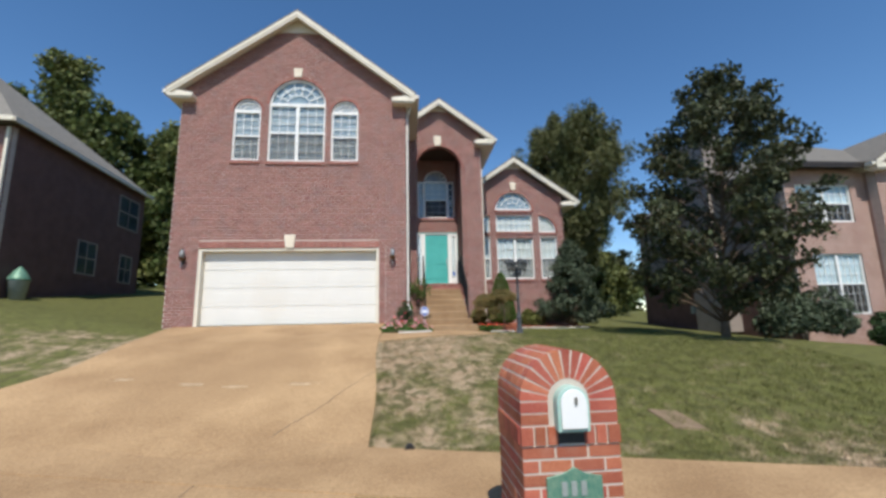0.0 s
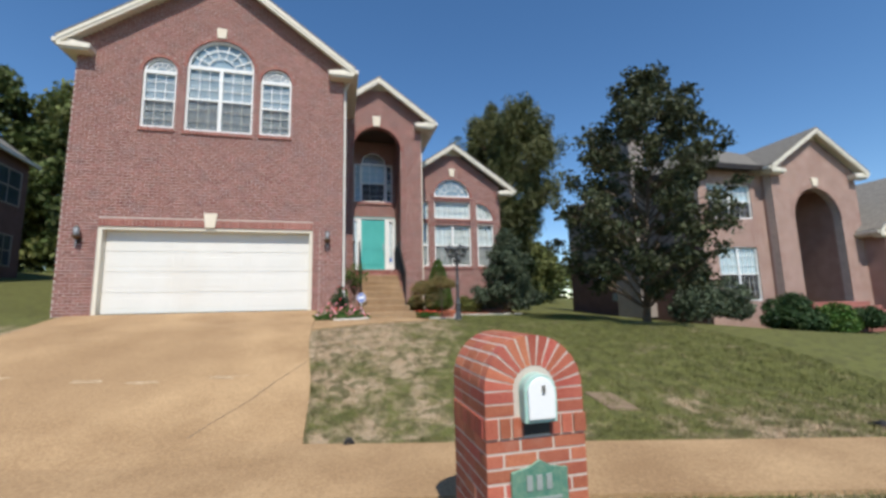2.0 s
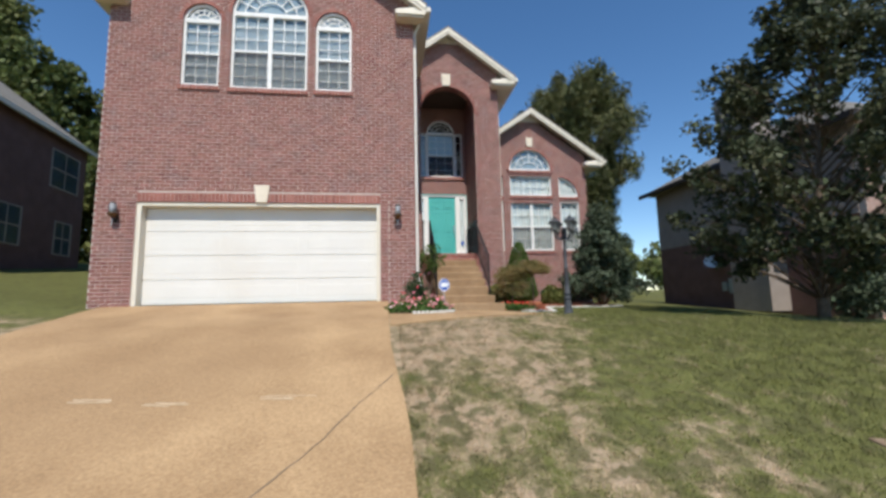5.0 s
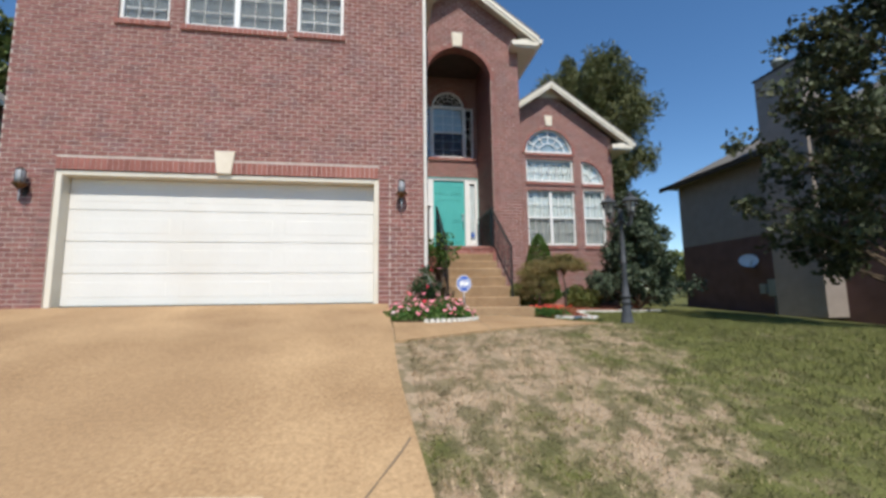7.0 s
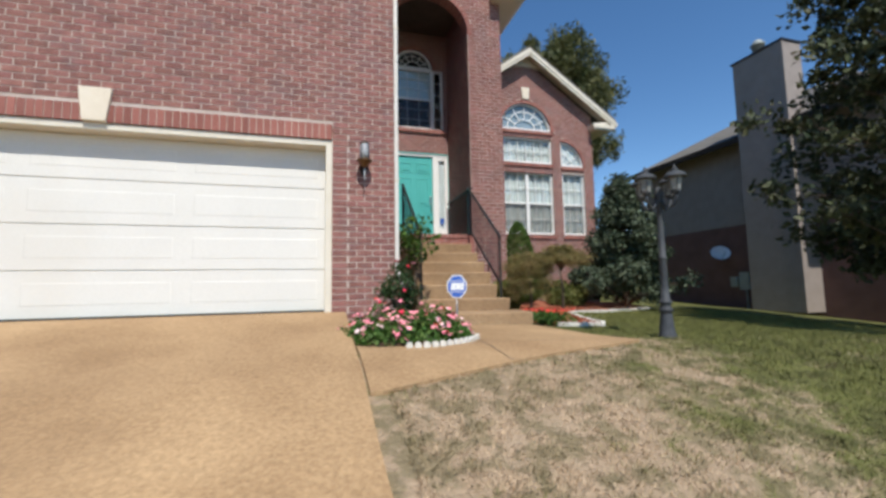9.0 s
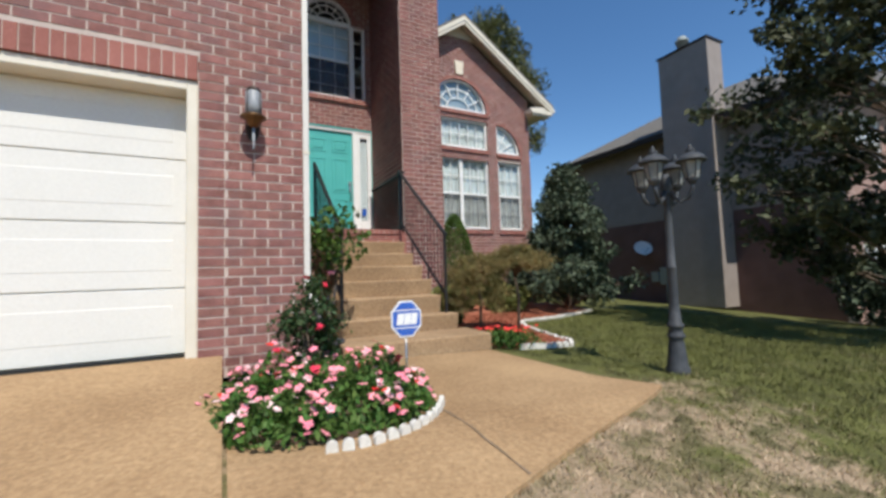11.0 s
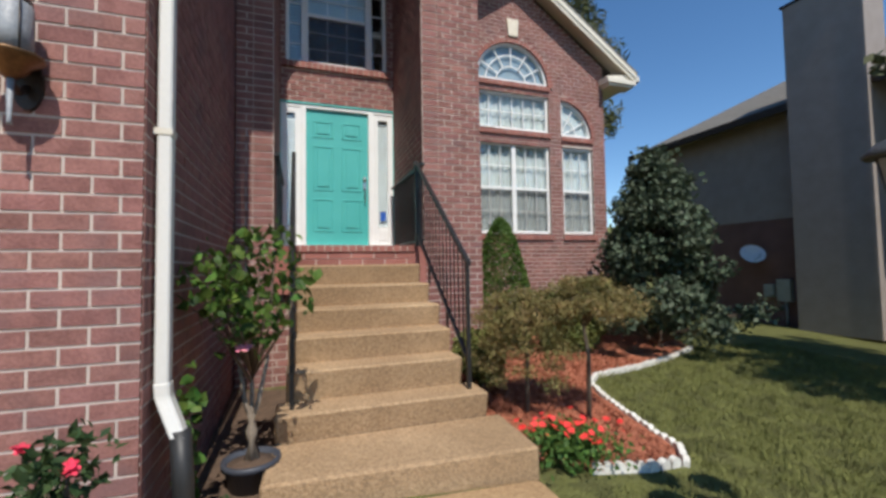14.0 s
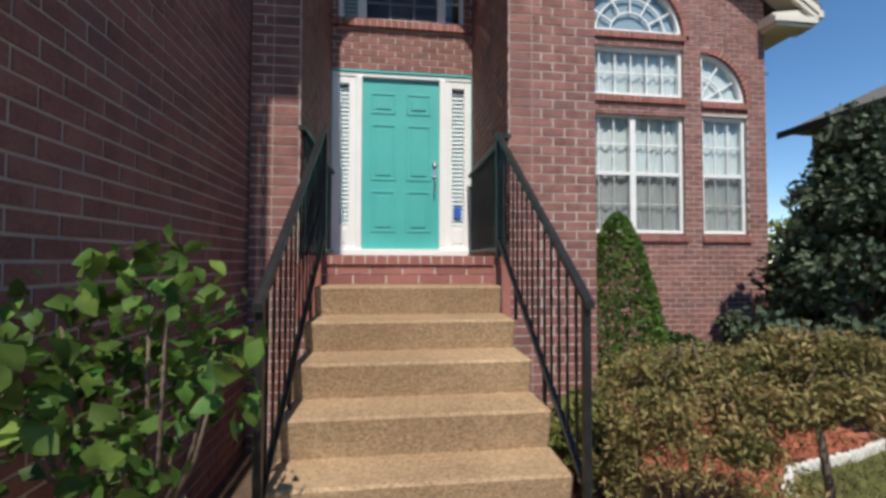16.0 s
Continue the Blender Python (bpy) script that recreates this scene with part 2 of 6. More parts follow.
def lawn_material(name, blades=False):
    """Green turf with soft straw-coloured dry patches that thicken towards the drive and the pavement, and darker tufts."""
    m = bpy.data.materials.new(name)
    m.use_nodes = True
    n, l = m.node_tree.nodes, m.node_tree.links
    p = n["Principled BSDF"]
    g = n.new("ShaderNodeNewGeometry")
    sep = n.new("ShaderNodeSeparateXYZ")
    l.new(g.outputs["Position"], sep.inputs[0])

    def speckle(scale, detail, rough=0.55):
        k = n.new("ShaderNodeTexNoise")
        k.inputs["Scale"].default_value, k.inputs["Detail"].default_value, k.inputs["Roughness"].default_value = scale, detail, rough
        l.new(g.outputs["Position"], k.inputs["Vector"])
        return k.outputs["Fac"]

    def math_(op, a, b, c=None):
        k = n.new("ShaderNodeMath")
        k.operation = op
        for i, v in enumerate((a, b, c)):
            if v is None:
                continue
            if isinstance(v, (int, float)):
                k.inputs[i].default_value = v
            else:
                l.new(v, k.inputs[i])
        return k.outputs[0]

    def span(v, f0, f1, t0, t1, soft=True):
        k = n.new("ShaderNodeMapRange")
        if soft:
            k.interpolation_type = "SMOOTHSTEP"
        for q, w in (("From Min", f0), ("From Max", f1), ("To Min", t0), ("To Max", t1)):
            k.inputs[q].default_value = w
        l.new(v, k.inputs["Value"])
        return k.outputs["Result"]

    def mix(f, a, b):
        k = n.new("ShaderNodeMix")
        k.data_type = "RGBA"
        l.new(f, k.inputs["Factor"])
        for q, v in (("A", a), ("B", b)):
            if isinstance(v, tuple):
                k.inputs[q].default_value = (*v, 1)
            else:
                l.new(v, k.inputs[q])
        return k.outputs["Result"]

    X, Y = sep.outputs["X"], sep.outputs["Y"]
    wide, patch, tuft, fine = speckle(0.7, 3), speckle(2.4, 5, 0.6), speckle(7.5, 4, 0.6), speckle(45, 4)
    # dryness: near the drive, along the pavement, and less towards the houses
    dry = span(X, 3.4, 0.7, -0.13, 0.065)
    dry = math_("ADD", dry, math_("MULTIPLY", span(Y, 7.4, 9.0, -0.03, 0.06), span(X, 3.0, 1.4, 0.0, 1.0)))
    dry = math_("ADD", dry, span(Y, 12.2, 10.6, -0.16, 0.0))
    dry = math_("ADD", dry, span(X, -6.0, -6.6, 0.0, -0.13))
    away = math_("MULTIPLY_ADD", X, 0.25, Y)
    band = math_("MULTIPLY", span(away, 8.2, 5.6, 0.0, 1.0), span(X, 1.5, 5.0, 0.0, 0.15))
    dry = math_("ADD", dry, band)
    val = math_("MULTIPLY_ADD", patch, 0.55, math_("MULTIPLY", tuft, 0.3))
    val = math_("ADD", val, math_("MULTIPLY", wide, 0.3))
    val = math_("ADD", val, dry)
    if blades:
        val = math_("ADD", val, span(g.outputs["Random Per Island"], 0, 1, -0.1, 0.1, False))
    fac = span(val, 0.5, 0.68, 0.0, 1.0)
    green = mix(fine, (0.088, 0.102, 0.03), (0.19, 0.185, 0.064))
    straw = mix(patch, (0.33, 0.24, 0.155), (0.48, 0.365, 0.25))
    out = mix(fac, green, straw)
    # thick dark olive tufts
    thick = speckle(5.2, 3, 0.5)
    lump = math_("MULTIPLY", span(dry, 0.03, 0.13, 1.0, 0.65), span(math_("MULTIPLY_ADD", tuft, 0.5, math_("MULTIPLY", thick, 0.6)), 0.515, 0.63, 0.0, 0.8))
    out = mix(lump, out, (0.098, 0.098, 0.038))
    if blades:
        hs = n.new("ShaderNodeHueSaturation")
        rnd = n.new("ShaderNodeMath")
        rnd.operation = "FRACT"
        l.new(math_("MULTIPLY", g.outputs["Random Per Island"], 13.7), rnd.inputs[0])
        l.new(span(rnd.outputs[0], 0, 1, 0.85, 1.6, False), hs.inputs["Value"])
        l.new(out, hs.inputs["Color"])
        out = hs.outputs["Color"]
    l.new(out, p.inputs["Base Color"])
    p.inputs["Roughness"].default_value, p.inputs["Specular IOR Level"].default_value = 0.9, 0.15
    if not blades:
        bp = n.new("ShaderNodeBump")
        bp.inputs["Strength"].default_value, bp.inputs["Distance"].default_value = 0.9, 0.07
        l.new(math_("MULTIPLY_ADD", fine, 0.5, tuft), bp.inputs["Height"])
        l.new(bp.outputs["Normal"], p.inputs["Normal"])
    return m


LAWN, BLADES = lawn_material("dry_lawn"), lawn_material("grass_blades", True)


# ---- building helpers ----
def box(bm, x0, x1, y0, y1, z0, z1):
    v = [bm.verts.new((x, y, z)) for z in (z0, z1) for x, y in ((x0, y0), (x1, y0), (x1, y1), (x0, y1))]
    for f in ((3, 2, 1, 0), (4, 5, 6, 7), (0, 1, 5, 4), (1, 2, 6, 5), (2, 3, 7, 6), (3, 0, 4, 7)):
        bm.faces.new([v[i] for i in f])
    return v


def prism(bm, pts, y0, y1):
    """A polygon in x and z, drawn out from y0 to y1."""
    a, b = [bm.verts.new((x, y0, z)) for x, z in pts], [bm.verts.new((x, y1, z)) for x, z in pts]
    k = len(pts)
    bm.faces.new(a), bm.faces.new(b[::-1])
    for i in range(k):
        bm.faces.new((a[(i + 1) % k], a[i], b[i], b[(i + 1) % k]))


def slab(bm, pts, z0, z1):
    """A polygon in x and y, drawn out from z0 to z1; z may be functions of x and y."""
    f0, f1 = (z0 if callable(z0) else lambda x, y: z0), (z1 if callable(z1) else lambda x, y: z1)
    a, b = [bm.verts.new((x, y, f0(x, y))) for x, y in pts], [bm.verts.new((x, y, f1(x, y))) for x, y in pts]
    k = len(pts)
    bm.faces.new(a[::-1]), bm.faces.new(b)
    for i in range(k):
        bm.faces.new((a[i], a[(i + 1) % k], b[(i + 1) % k], b[i]))


def tube(bm, path, r, sides=8):
    """A round bar along a path; r is one radius or one for each point."""
    path = [Vector(p) for p in path]
    rs = r if isinstance(r, (list, tuple)) else [r] * len(path)
    rings = []
    for i, p in enumerate(path):
        d = (path[min(i + 1, len(path) - 1)] - path[max(i - 1, 0)]).normalized()
        u = d.cross(Vector((0.31, 0.95, 0.1)) if abs(d.z) > 0.7 else Vector((0, 0, 1))).normalized()
        w = d.cross(u)
        rings.append([bm.verts.new(p + rs[i] * (math.cos(2 * math.pi * k / sides) * u + math.sin(2 * math.pi * k / sides) * w)) for k in range(sides)])
    for a, b in zip(rings, rings[1:]):
        for k in range(sides):
            bm.faces.new((a[k], a[(k + 1) % sides], b[(k + 1) % sides], b[k])).smooth = True
    bm.faces.new(rings[0][::-1]), bm.faces.new(rings[-1])


def lathe(bm, prof, cx, cy, sides=14, smooth=True):
    """A turned shape: (radius, z) pairs round the upright line through cx, cy."""
    rings = [[bm.verts.new((cx + r * math.cos(2 * math.pi * k / sides), cy + r * math.sin(2 * math.pi * k / sides), z)) for k in range(sides)] for r, z in prof]
    for a, b in zip(rings, rings[1:]):
        for k in range(sides):
            bm.faces.new((a[k], a[(k + 1) % sides], b[(k + 1) % sides], b[k])).smooth = smooth
    bm.faces.new(rings[0][::-1]), bm.faces.new(rings[-1])


def arc(cx, cz, r, a0, a1, n):
    return [(cx + r * math.cos(radians(a0 + (a1 - a0) * i / n)), cz + r * math.sin(radians(a0 + (a1 - a0) * i / n))) for i in range(n + 1)]


BASE = {}


def thing(name, base, label, category, group="", kind=""):
    ob = tagged(new(name), label, category, group, kind)
    ob.location = base
    ob.empty_display_size = 0.1
    BASE[ob] = Vector(base)
    return ob


def part(name, bm, mat, parent=None, label="", bevel=0.0):
    """Links a bmesh, given in world places, as one mesh object under a thing or a part."""
    if isinstance(bm, bpy.types.Mesh):
        me = bm
    else:
        if bevel:
            bmesh.ops.bevel(bm, geom=[e for e in bm.edges if e.calc_length() > bevel * 3], offset=bevel, segments=1, affect="EDGES")
        me = bpy.data.meshes.new(name)
        bm.normal_update()
        bm.to_mesh(me)
        bm.free()
    if mat and not me.materials:
        me.materials.append(mat)
    ob = new(name, me)
    if parent:
        ob.parent = parent
        ob.matrix_parent_inverse = Matrix.Translation(-BASE.get(parent, Vector()))
    if label:
        ob["label"] = label
    return ob


def boxes(name, lst, mat, parent, label="", bevel=0.0, split=False):
    if split:
        return [boxes(name, (b,), mat, parent, label, bevel) for b in lst]
    bm = bmesh.new()
    for b in lst:
        box(bm, *b)
    return part(name, bm, mat, parent, label, bevel)


def smooth(a, b, v):
    t = min(1, max(0, (v - a) / (b - a)))
    return t * t * (3 - 2 * t)


def raw_mesh(name, verts, faces, mat):
    me = bpy.data.meshes.new(name)
    me.from_pydata(verts, [], faces)
    me.materials.append(mat)
    return me


# ---- ground: one sheet, from the street up to the houses ----
PROFILE = ((-60, -0.32), (1.5, -0.3), (2.05, -0.16), (4.2, -0.1), (5.5, -0.04), (8.5, 0.78), (9.2, 0.96), (10, 1.12), (11, 1.25), (12.36, 1.45), (13, 1.46), (400, 1.5))


def rise(y):
    for (a, za), (b, zb) in zip(PROFILE, PROFILE[1:]):
        if y <= b:
            return za + (zb - za) * (y - a) / (b - a)
    return PROFILE[-1][1]


def ground_z(x, y):
    z = rise(y)
    cap = 1.2 + 0.06 * max(0, min(y, 18) - 13)
    z -= smooth(-0.74, -0.62, x) * max(0, z - cap)
    z -= min(0.9, 0.04 * max(0, x - 1) + 0.05 * max(0, x - 10)) * smooth(6.5, 11, y)
    z += min(1.5, 0.17 * max(0, -7.2 - x)) * smooth(6, 14, y)
    z += 0.07 * max(0, min(y, 45) - 15) * smooth(-6, -9, x) + 0.06 * max(0, min(y, 45) - 18) * smooth(5, 9, x)
    return z

def axis(marks, far, fine):
    out = list(np.arange(marks[0], marks[1], fine))
    step, v = fine, marks[1]
    while v < far:
        out.append(v)
        step *= 1.25
        v += step
    step, v, low = fine, marks[0] - fine, []
    while v > -far:
        low.append(v)
        step *= 1.25
        v -= step
    return sorted(low + out + [-far, far])


gx, gy = axis((-14, 14), 600, 0.2), axis((-1, 19), 600, 0.2)
gv = [(x, y, ground_z(x, y)) for y in gy for x in gx]
W = len(gx)
gf = [(j * W + i, j * W + i + 1, (j + 1) * W + i + 1, (j + 1) * W + i) for j in range(len(gy) - 1) for i in range(W - 1)]
ground = tagged(new("ground", raw_mesh("ground", gv, gf, LAWN)), "sloping front lawn with dry straw patches", "ground", kind="structure")
for f in ground.data.polygons:
    f.use_smooth = True


def sheet(name, left, right, y0, y1, lift, mat, label, category, step=0.25, zf=ground_z, skirt=0.12):
    """A paved strip that follows the ground between two edges x(y), with sides going down into the soil."""
    n = max(2, int((y1 - y0) / step))
    v, f = [], []
    cols = 12
    for j in range(n + 1):
        y = y0 + (y1 - y0) * j / n
        for i in range(cols + 1):
            x = left(y) + (right(y) - left(y)) * i / cols
            yy = y
            v.append((x, yy, zf(x, yy) + lift))
    C = cols + 1
    f = [(j * C + i, j * C + i + 1, (j + 1) * C + i + 1, (j + 1) * C + i) for j in range(n) for i in range(cols)]
    ring = [i for i in range(C)] + [j * C + cols for j in range(1, n + 1)] + [n * C + i for i in range(cols - 1, -1, -1)] + [j * C for j in range(n - 1, 0, -1)]
    m = len(v)
    v += [(v[i][0], v[i][1], v[i][2] - skirt) for i in ring]
    for k in range(len(ring)):
        k2 = (k + 1) % len(ring)
        f.append((ring[k2], ring[k], m + k, m + k2))
    return tagged(new(name, raw_mesh(name, v, f, mat)), label, category, kind="structure")


def walk_line(x):
    """Back edge of the pavement, which runs askew to the house."""
    return 5.5 - 0.25 * (x + 0.43)


def drive_z(x, y):
    return rise(y)


def drive_left(y):
    return -6.45 + 0.33 * smooth(12.2, 9.2, y) - 0.42 * min(1.6, max(0, 8.6 - y)) ** 1.5 - 0.12 * max(0, 7 - y)


sheet("road", lambda y: -60, lambda y: 60, -6.5, 1.55, 0.012, ASPHALT, "dark asphalt residential street", "road", 0.8)
driveway = sheet("driveway", drive_left, lambda y: -0.645 + 0.16 * smooth(9.2, 6.5, y), 1.6, 12.42, 0.03, CONCRETE, "tan exposed aggregate concrete driveway", "driveway", 0.25, drive_z, 0.3)
# pavement, askew: built in a sheared strip
pv, pf = [], []
xs = [-22 + 0.5 * i for i in range(105)]
for x in xs:
    for k in (-1.27, -1.26, -0.63, 0.0, 0.01):
        y = walk_line(x) + k if x > -9 else walk_line(-9) + k
        pv.append((x, y, ground_z(x, y) + (0.042 if -1.265 < k < 0.005 else -0.06)))
for i in range(len(xs) - 1):
    for k in range(4):
        pf.append((i * 5 + k, (i + 1) * 5 + k, (i + 1) * 5 + k + 1, i * 5 + k + 1))
tagged(new("pavement", raw_mesh("pavement", pv, pf, CONCRETE)), "tan concrete pavement along the street", "pavement", kind="structure")
# kerb along the street
bm = bmesh.new()
box(bm, -60, -7.2, 1.5, 1.66, -0.5, -0.15), box(bm, 0.0, 60, 1.5, 1.66, -0.5, -0.15)
tagged(part("kerb", bm, CONCRETE, None, "", 0.02), "tan concrete kerb beside the street", "kerb", kind="structure")
# front walk between drive and steps
def walk_right(y):
    if y < 10.62:
        return -0.54 + (y - 9.72) * 2.84 / 0.9
    return 2.3 - 0.22 * min(1, (y - 10.62) / 0.5)


sheet("front_walk", lambda y: -0.625, walk_right, 9.72, 12.62, 0.03, CONCRETE, "tan aggregate front walk slabs with a joint", "path", 0.1)


def seam(name, pts, w, zf, mat, lift, label):
    bm = bmesh.new()
    P = []
    for (x0, y0), (x1, y1) in zip(pts, pts[1:]):
        k = max(1, int(math.hypot(x1 - x0, y1 - y0) / 0.12))
        P += [(x0 + (x1 - x0) * i / k, y0 + (y1 - y0) * i / k) for i in range(k)]
    P.append(pts[-1])
    rows = []
    for i, (x, y) in enumerate(P):
        a, b = P[max(i - 1, 0)], P[min(i + 1, len(P) - 1)]
        d = Vector((b[0] - a[0], b[1] - a[1])).normalized()
        j = 0.5 * w * (0.6 + 0.8 * random.random())
        x, y = x + random.uniform(-0.012, 0.012), y + random.uniform(-0.012, 0.012)
        rows.append([bm.verts.new((x - d.y * s, y + d.x * s, zf(x - d.y * s, y + d.x * s) + lift)) for s in (-j, j)])
    for a, b in zip(rows, rows[1:]):
        bm.faces.new((a[0], b[0], b[1], a[1]))
    return tagged(part(name, bm, mat), label, "driveway", kind="structure")


seam("trim_crack", ((-2.12, 4.4), (-2.04, 5.2), (-1.98, 5.54), (-1.73, 5.87), (-1.3, 6.55), (-0.95, 7.25), (-0.6, 7.85)), 0.014, drive_z, CRACK, 0.0335, "dark diagonal crack across the drive")
seam("trim_joint", ((-7.0, 7.1), (-5.54, 6.5), (-3.78, 5.8), (-2.6, 5.58), (-1.77, 5.48), (-0.5, 5.3)), 0.014, drive_z, CRACK, 0.034, "dark joint across the drive")
seam("trim_joint", ((0.55, 10.07), (0.56, 11.3), (0.56, 12.55)), 0.014, ground_z, CRACK, 0.034, "joint between the walk slabs")
for x, y, w in ((-4.83, 7.82, 0.36), (-3.64, 7.53, 0.5), (-2.79, 7.38, 0.4), (-1.69, 7.42, 0.46)):
    for k in range(5):
        o, q = random.uniform(-0.14, 0.14), random.uniform(-0.03, 0.03)
        seam("trim_mark", ((x + o - w * 0.35, y + q + 0.02), (x + o, y + q), (x + o + w * 0.35, y + q - 0.015)), random.uniform(0.01, 0.022), drive_z, PALEMARK, 0.0315 + 0.0007 * k, "pale scrape mark on the drive")

# ---- the brick house ----
house = thing("house", (-1, 18, 1.2), "two-storey red brick house with three front gables", "house")
PITCH, LONG = 0.0795, 0.2035
BRICK_ME = None


def cut(spans, a, b):
    out = []
    for u0, u1 in spans:
        if b <= u0 or a >= u1:
            out.append((u0, u1))
        else:
            if a > u0:
                out.append((u0, a))
            if b < u1:
                out.append((b, u1))
    return out


def chord(cx, cz, r, z):
    h = math.sqrt(max(0, r * r - (z - cz) ** 2))
    return cx - h, cx + h


def full_brick(name, mat, dx, dy, dz):
    v = [(x, y, z) for z in (-dz / 2, dz / 2) for x, y in ((-dx / 2, 0), (dx / 2, 0), (dx / 2, dy), (-dx / 2, dy))]
    return raw_mesh(name, v, [(0, 1, 5, 4), (4, 5, 6, 7), (3, 2, 1, 0), (1, 2, 6, 5), (3, 0, 4, 7)], mat)


LATE = []


def brick_wall(name, spans, z0, z1, place, turn, mat=None, near=None, thick=0.2, label="", parent=None, cap=300, stacks=()):
    """A solid mortar wall with its openings, and bricks standing a little proud of it. spans(z): stretches of wall at that height.
    place(u, d, z): the point at u along the wall and d into it. near(u, z): where each brick is an object of its own."""
    mat, parent = mat or BRICK, parent or house
    wall = None
    v, f = [], []

    rows = int(math.ceil((z1 - z0) / PITCH))
    strips, prev = [], None
    for i in range(rows * 2):
        z = z0 + i * PITCH / 2
        q = [tuple(round(c, 3) for c in r) for r in spans(z + PITCH / 4)]
        if q != prev:
            strips.append([z, q])
            prev = q
    zs = [z for z, _ in strips] + [z0 + rows * PITCH]
    us = sorted({c for _, q in strips for r in q for c in r})
    solid = [[any(r[0] - 1e-6 <= us[k] and us[k + 1] <= r[1] + 1e-6 for r in q) for k in range(len(us) - 1)] for _, q in strips]
    inside = lambda j, k: 0 <= j < len(solid) and 0 <= k < len(us) - 1 and solid[j][k]
    at_ = {}

    def vert(j, k, d):
        if (j, k, d) not in at_:
            at_[j, k, d] = len(v)
            v.append(place(us[k], 0.0045 if d == 0 else thick, zs[j]))
        return at_[j, k, d]

    for j in range(len(solid)):
        for k in range(len(us) - 1):
            if not solid[j][k]:
                continue
            f.append((vert(j, k, 0), vert(j, k + 1, 0), vert(j + 1, k + 1, 0), vert(j + 1, k, 0)))
            f.append((vert(j + 1, k, 1), vert(j + 1, k + 1, 1), vert(j, k + 1, 1), vert(j, k, 1)))
            for dj, dk, a, b in ((-1, 0, (j, k + 1), (j, k)), (1, 0, (j + 1, k), (j + 1, k + 1)), (0, -1, (j, k), (j + 1, k)), (0, 1, (j + 1, k + 1), (j, k + 1))):
                if not inside(j + dj, k + dk):
                    f.append((vert(*a, 0), vert(*b, 0), vert(*b, 1), vert(*a, 1)))
    wall = part("wall", raw_mesh("wall", v, f, MORTAR), None, parent, label)
    v, f = [], []
    singles = []
    for i in range(rows):
        z = z0 + i * PITCH
        off = (i % 2) * LONG / 2
        laid = spans(z + PITCH / 2)
        for a, b, c in stacks:
            if z < c and any(q[0] - 0.01 < a and b < q[1] + 0.01 for q in laid):
                laid = cut(laid, a, b) + [(a, b)]
        for a, b in laid:
            k = math.floor((a - off) / LONG)
            while k * LONG + off < b:
                u0, u1 = max(a, k * LONG + off), min(b, (k + 1) * LONG + off)
                k += 1
                g0, g1 = (0.0065 if u0 > a else 0.0), (0.0065 if u1 < b else 0.0)
                if u1 - u0 < 0.03:
                    continue
                full = u1 - u0 > LONG - 0.002
                if (a, b) in [q[:2] for q in stacks]:
                    u0, u1, full, k = a, b, False, k + 9
                    g0 = g1 = 0.0065
                if near and full and len(singles) < cap and near((u0 + u1) / 2, z):
                    singles.append(((u0 + u1) / 2, z + PITCH / 2))
                    continue
                e = random.uniform(-0.0015, 0.0015)
                n = len(v)
                c0, c1 = z + 0.0065, z + PITCH - 0.0065
                v.extend(place(u, d, zz) for zz in (c0, c1) for u, d in ((u0 + g0, e), (u1 - g1, e), (u1 - g1, 0.02), (u0 + g0, 0.02)))
                f.extend(tuple(n + q for q in t) for t in ((0, 1, 5, 4), (4, 5, 6, 7), (3, 2, 1, 0), (1, 2, 6, 5), (3, 0, 4, 7)))
    rest = part("bricks", raw_mesh("bricks", v, f, mat), None, wall)
    rest["kind"] = "stuff"
    if singles:
        LATE.append((wall, full_brick("brick", mat, LONG - 0.013, 0.022, PITCH - 0.013), [(Vector(place(u, random.uniform(-0.0015, 0.0015), z)), turn) for u, z in singles]))
    return wall


def lay_late():
    for wall, me, spots in LATE:
        for p, turn in spots:
            b = part("brick", me, None, wall)
            b.matrix_basis = Matrix.Translation(p) @ pose(0, 0, 0, 0, 0, turn)


def ring(name, cx, cz, r0, r1, a0, a1, y0, y1, mat, parent, n=0):
    """A rowlock arch: a mortar bed with standing bricks in it."""
    n = n or max(3, round(radians(abs(a1 - a0)) * (r0 + r1) / 2 / 0.083))
    at = lambda r, a: (cx + r * math.cos(radians(a)), cz + r * math.sin(radians(a)))
    bm = bmesh.new()
    prism(bm, [at(r1 - 0.003, a0 + (a1 - a0) * i / n) for i in range(n + 1)] + [at(r0 + 0.003, a1 - (a1 - a0) * i / n) for i in range(n + 1)], y0 + 0.006, y1 - 0.004)
    bed = part(name, bm, MORTAR, parent)
    s = (a1 - a0) / n
    for i in range(n):
        b0, b1 = a0 + s * (i + 0.07), a0 + s * (i + 0.93)
        bm = bmesh.new()
        prism(bm, [at(*q) for q in ((r0, b0), (r1, b0), (r1, b1), (r0, b1))], y0 + random.uniform(-0.002, 0.002), y1)
        part("brick", bm, mat, bed)
    return bed


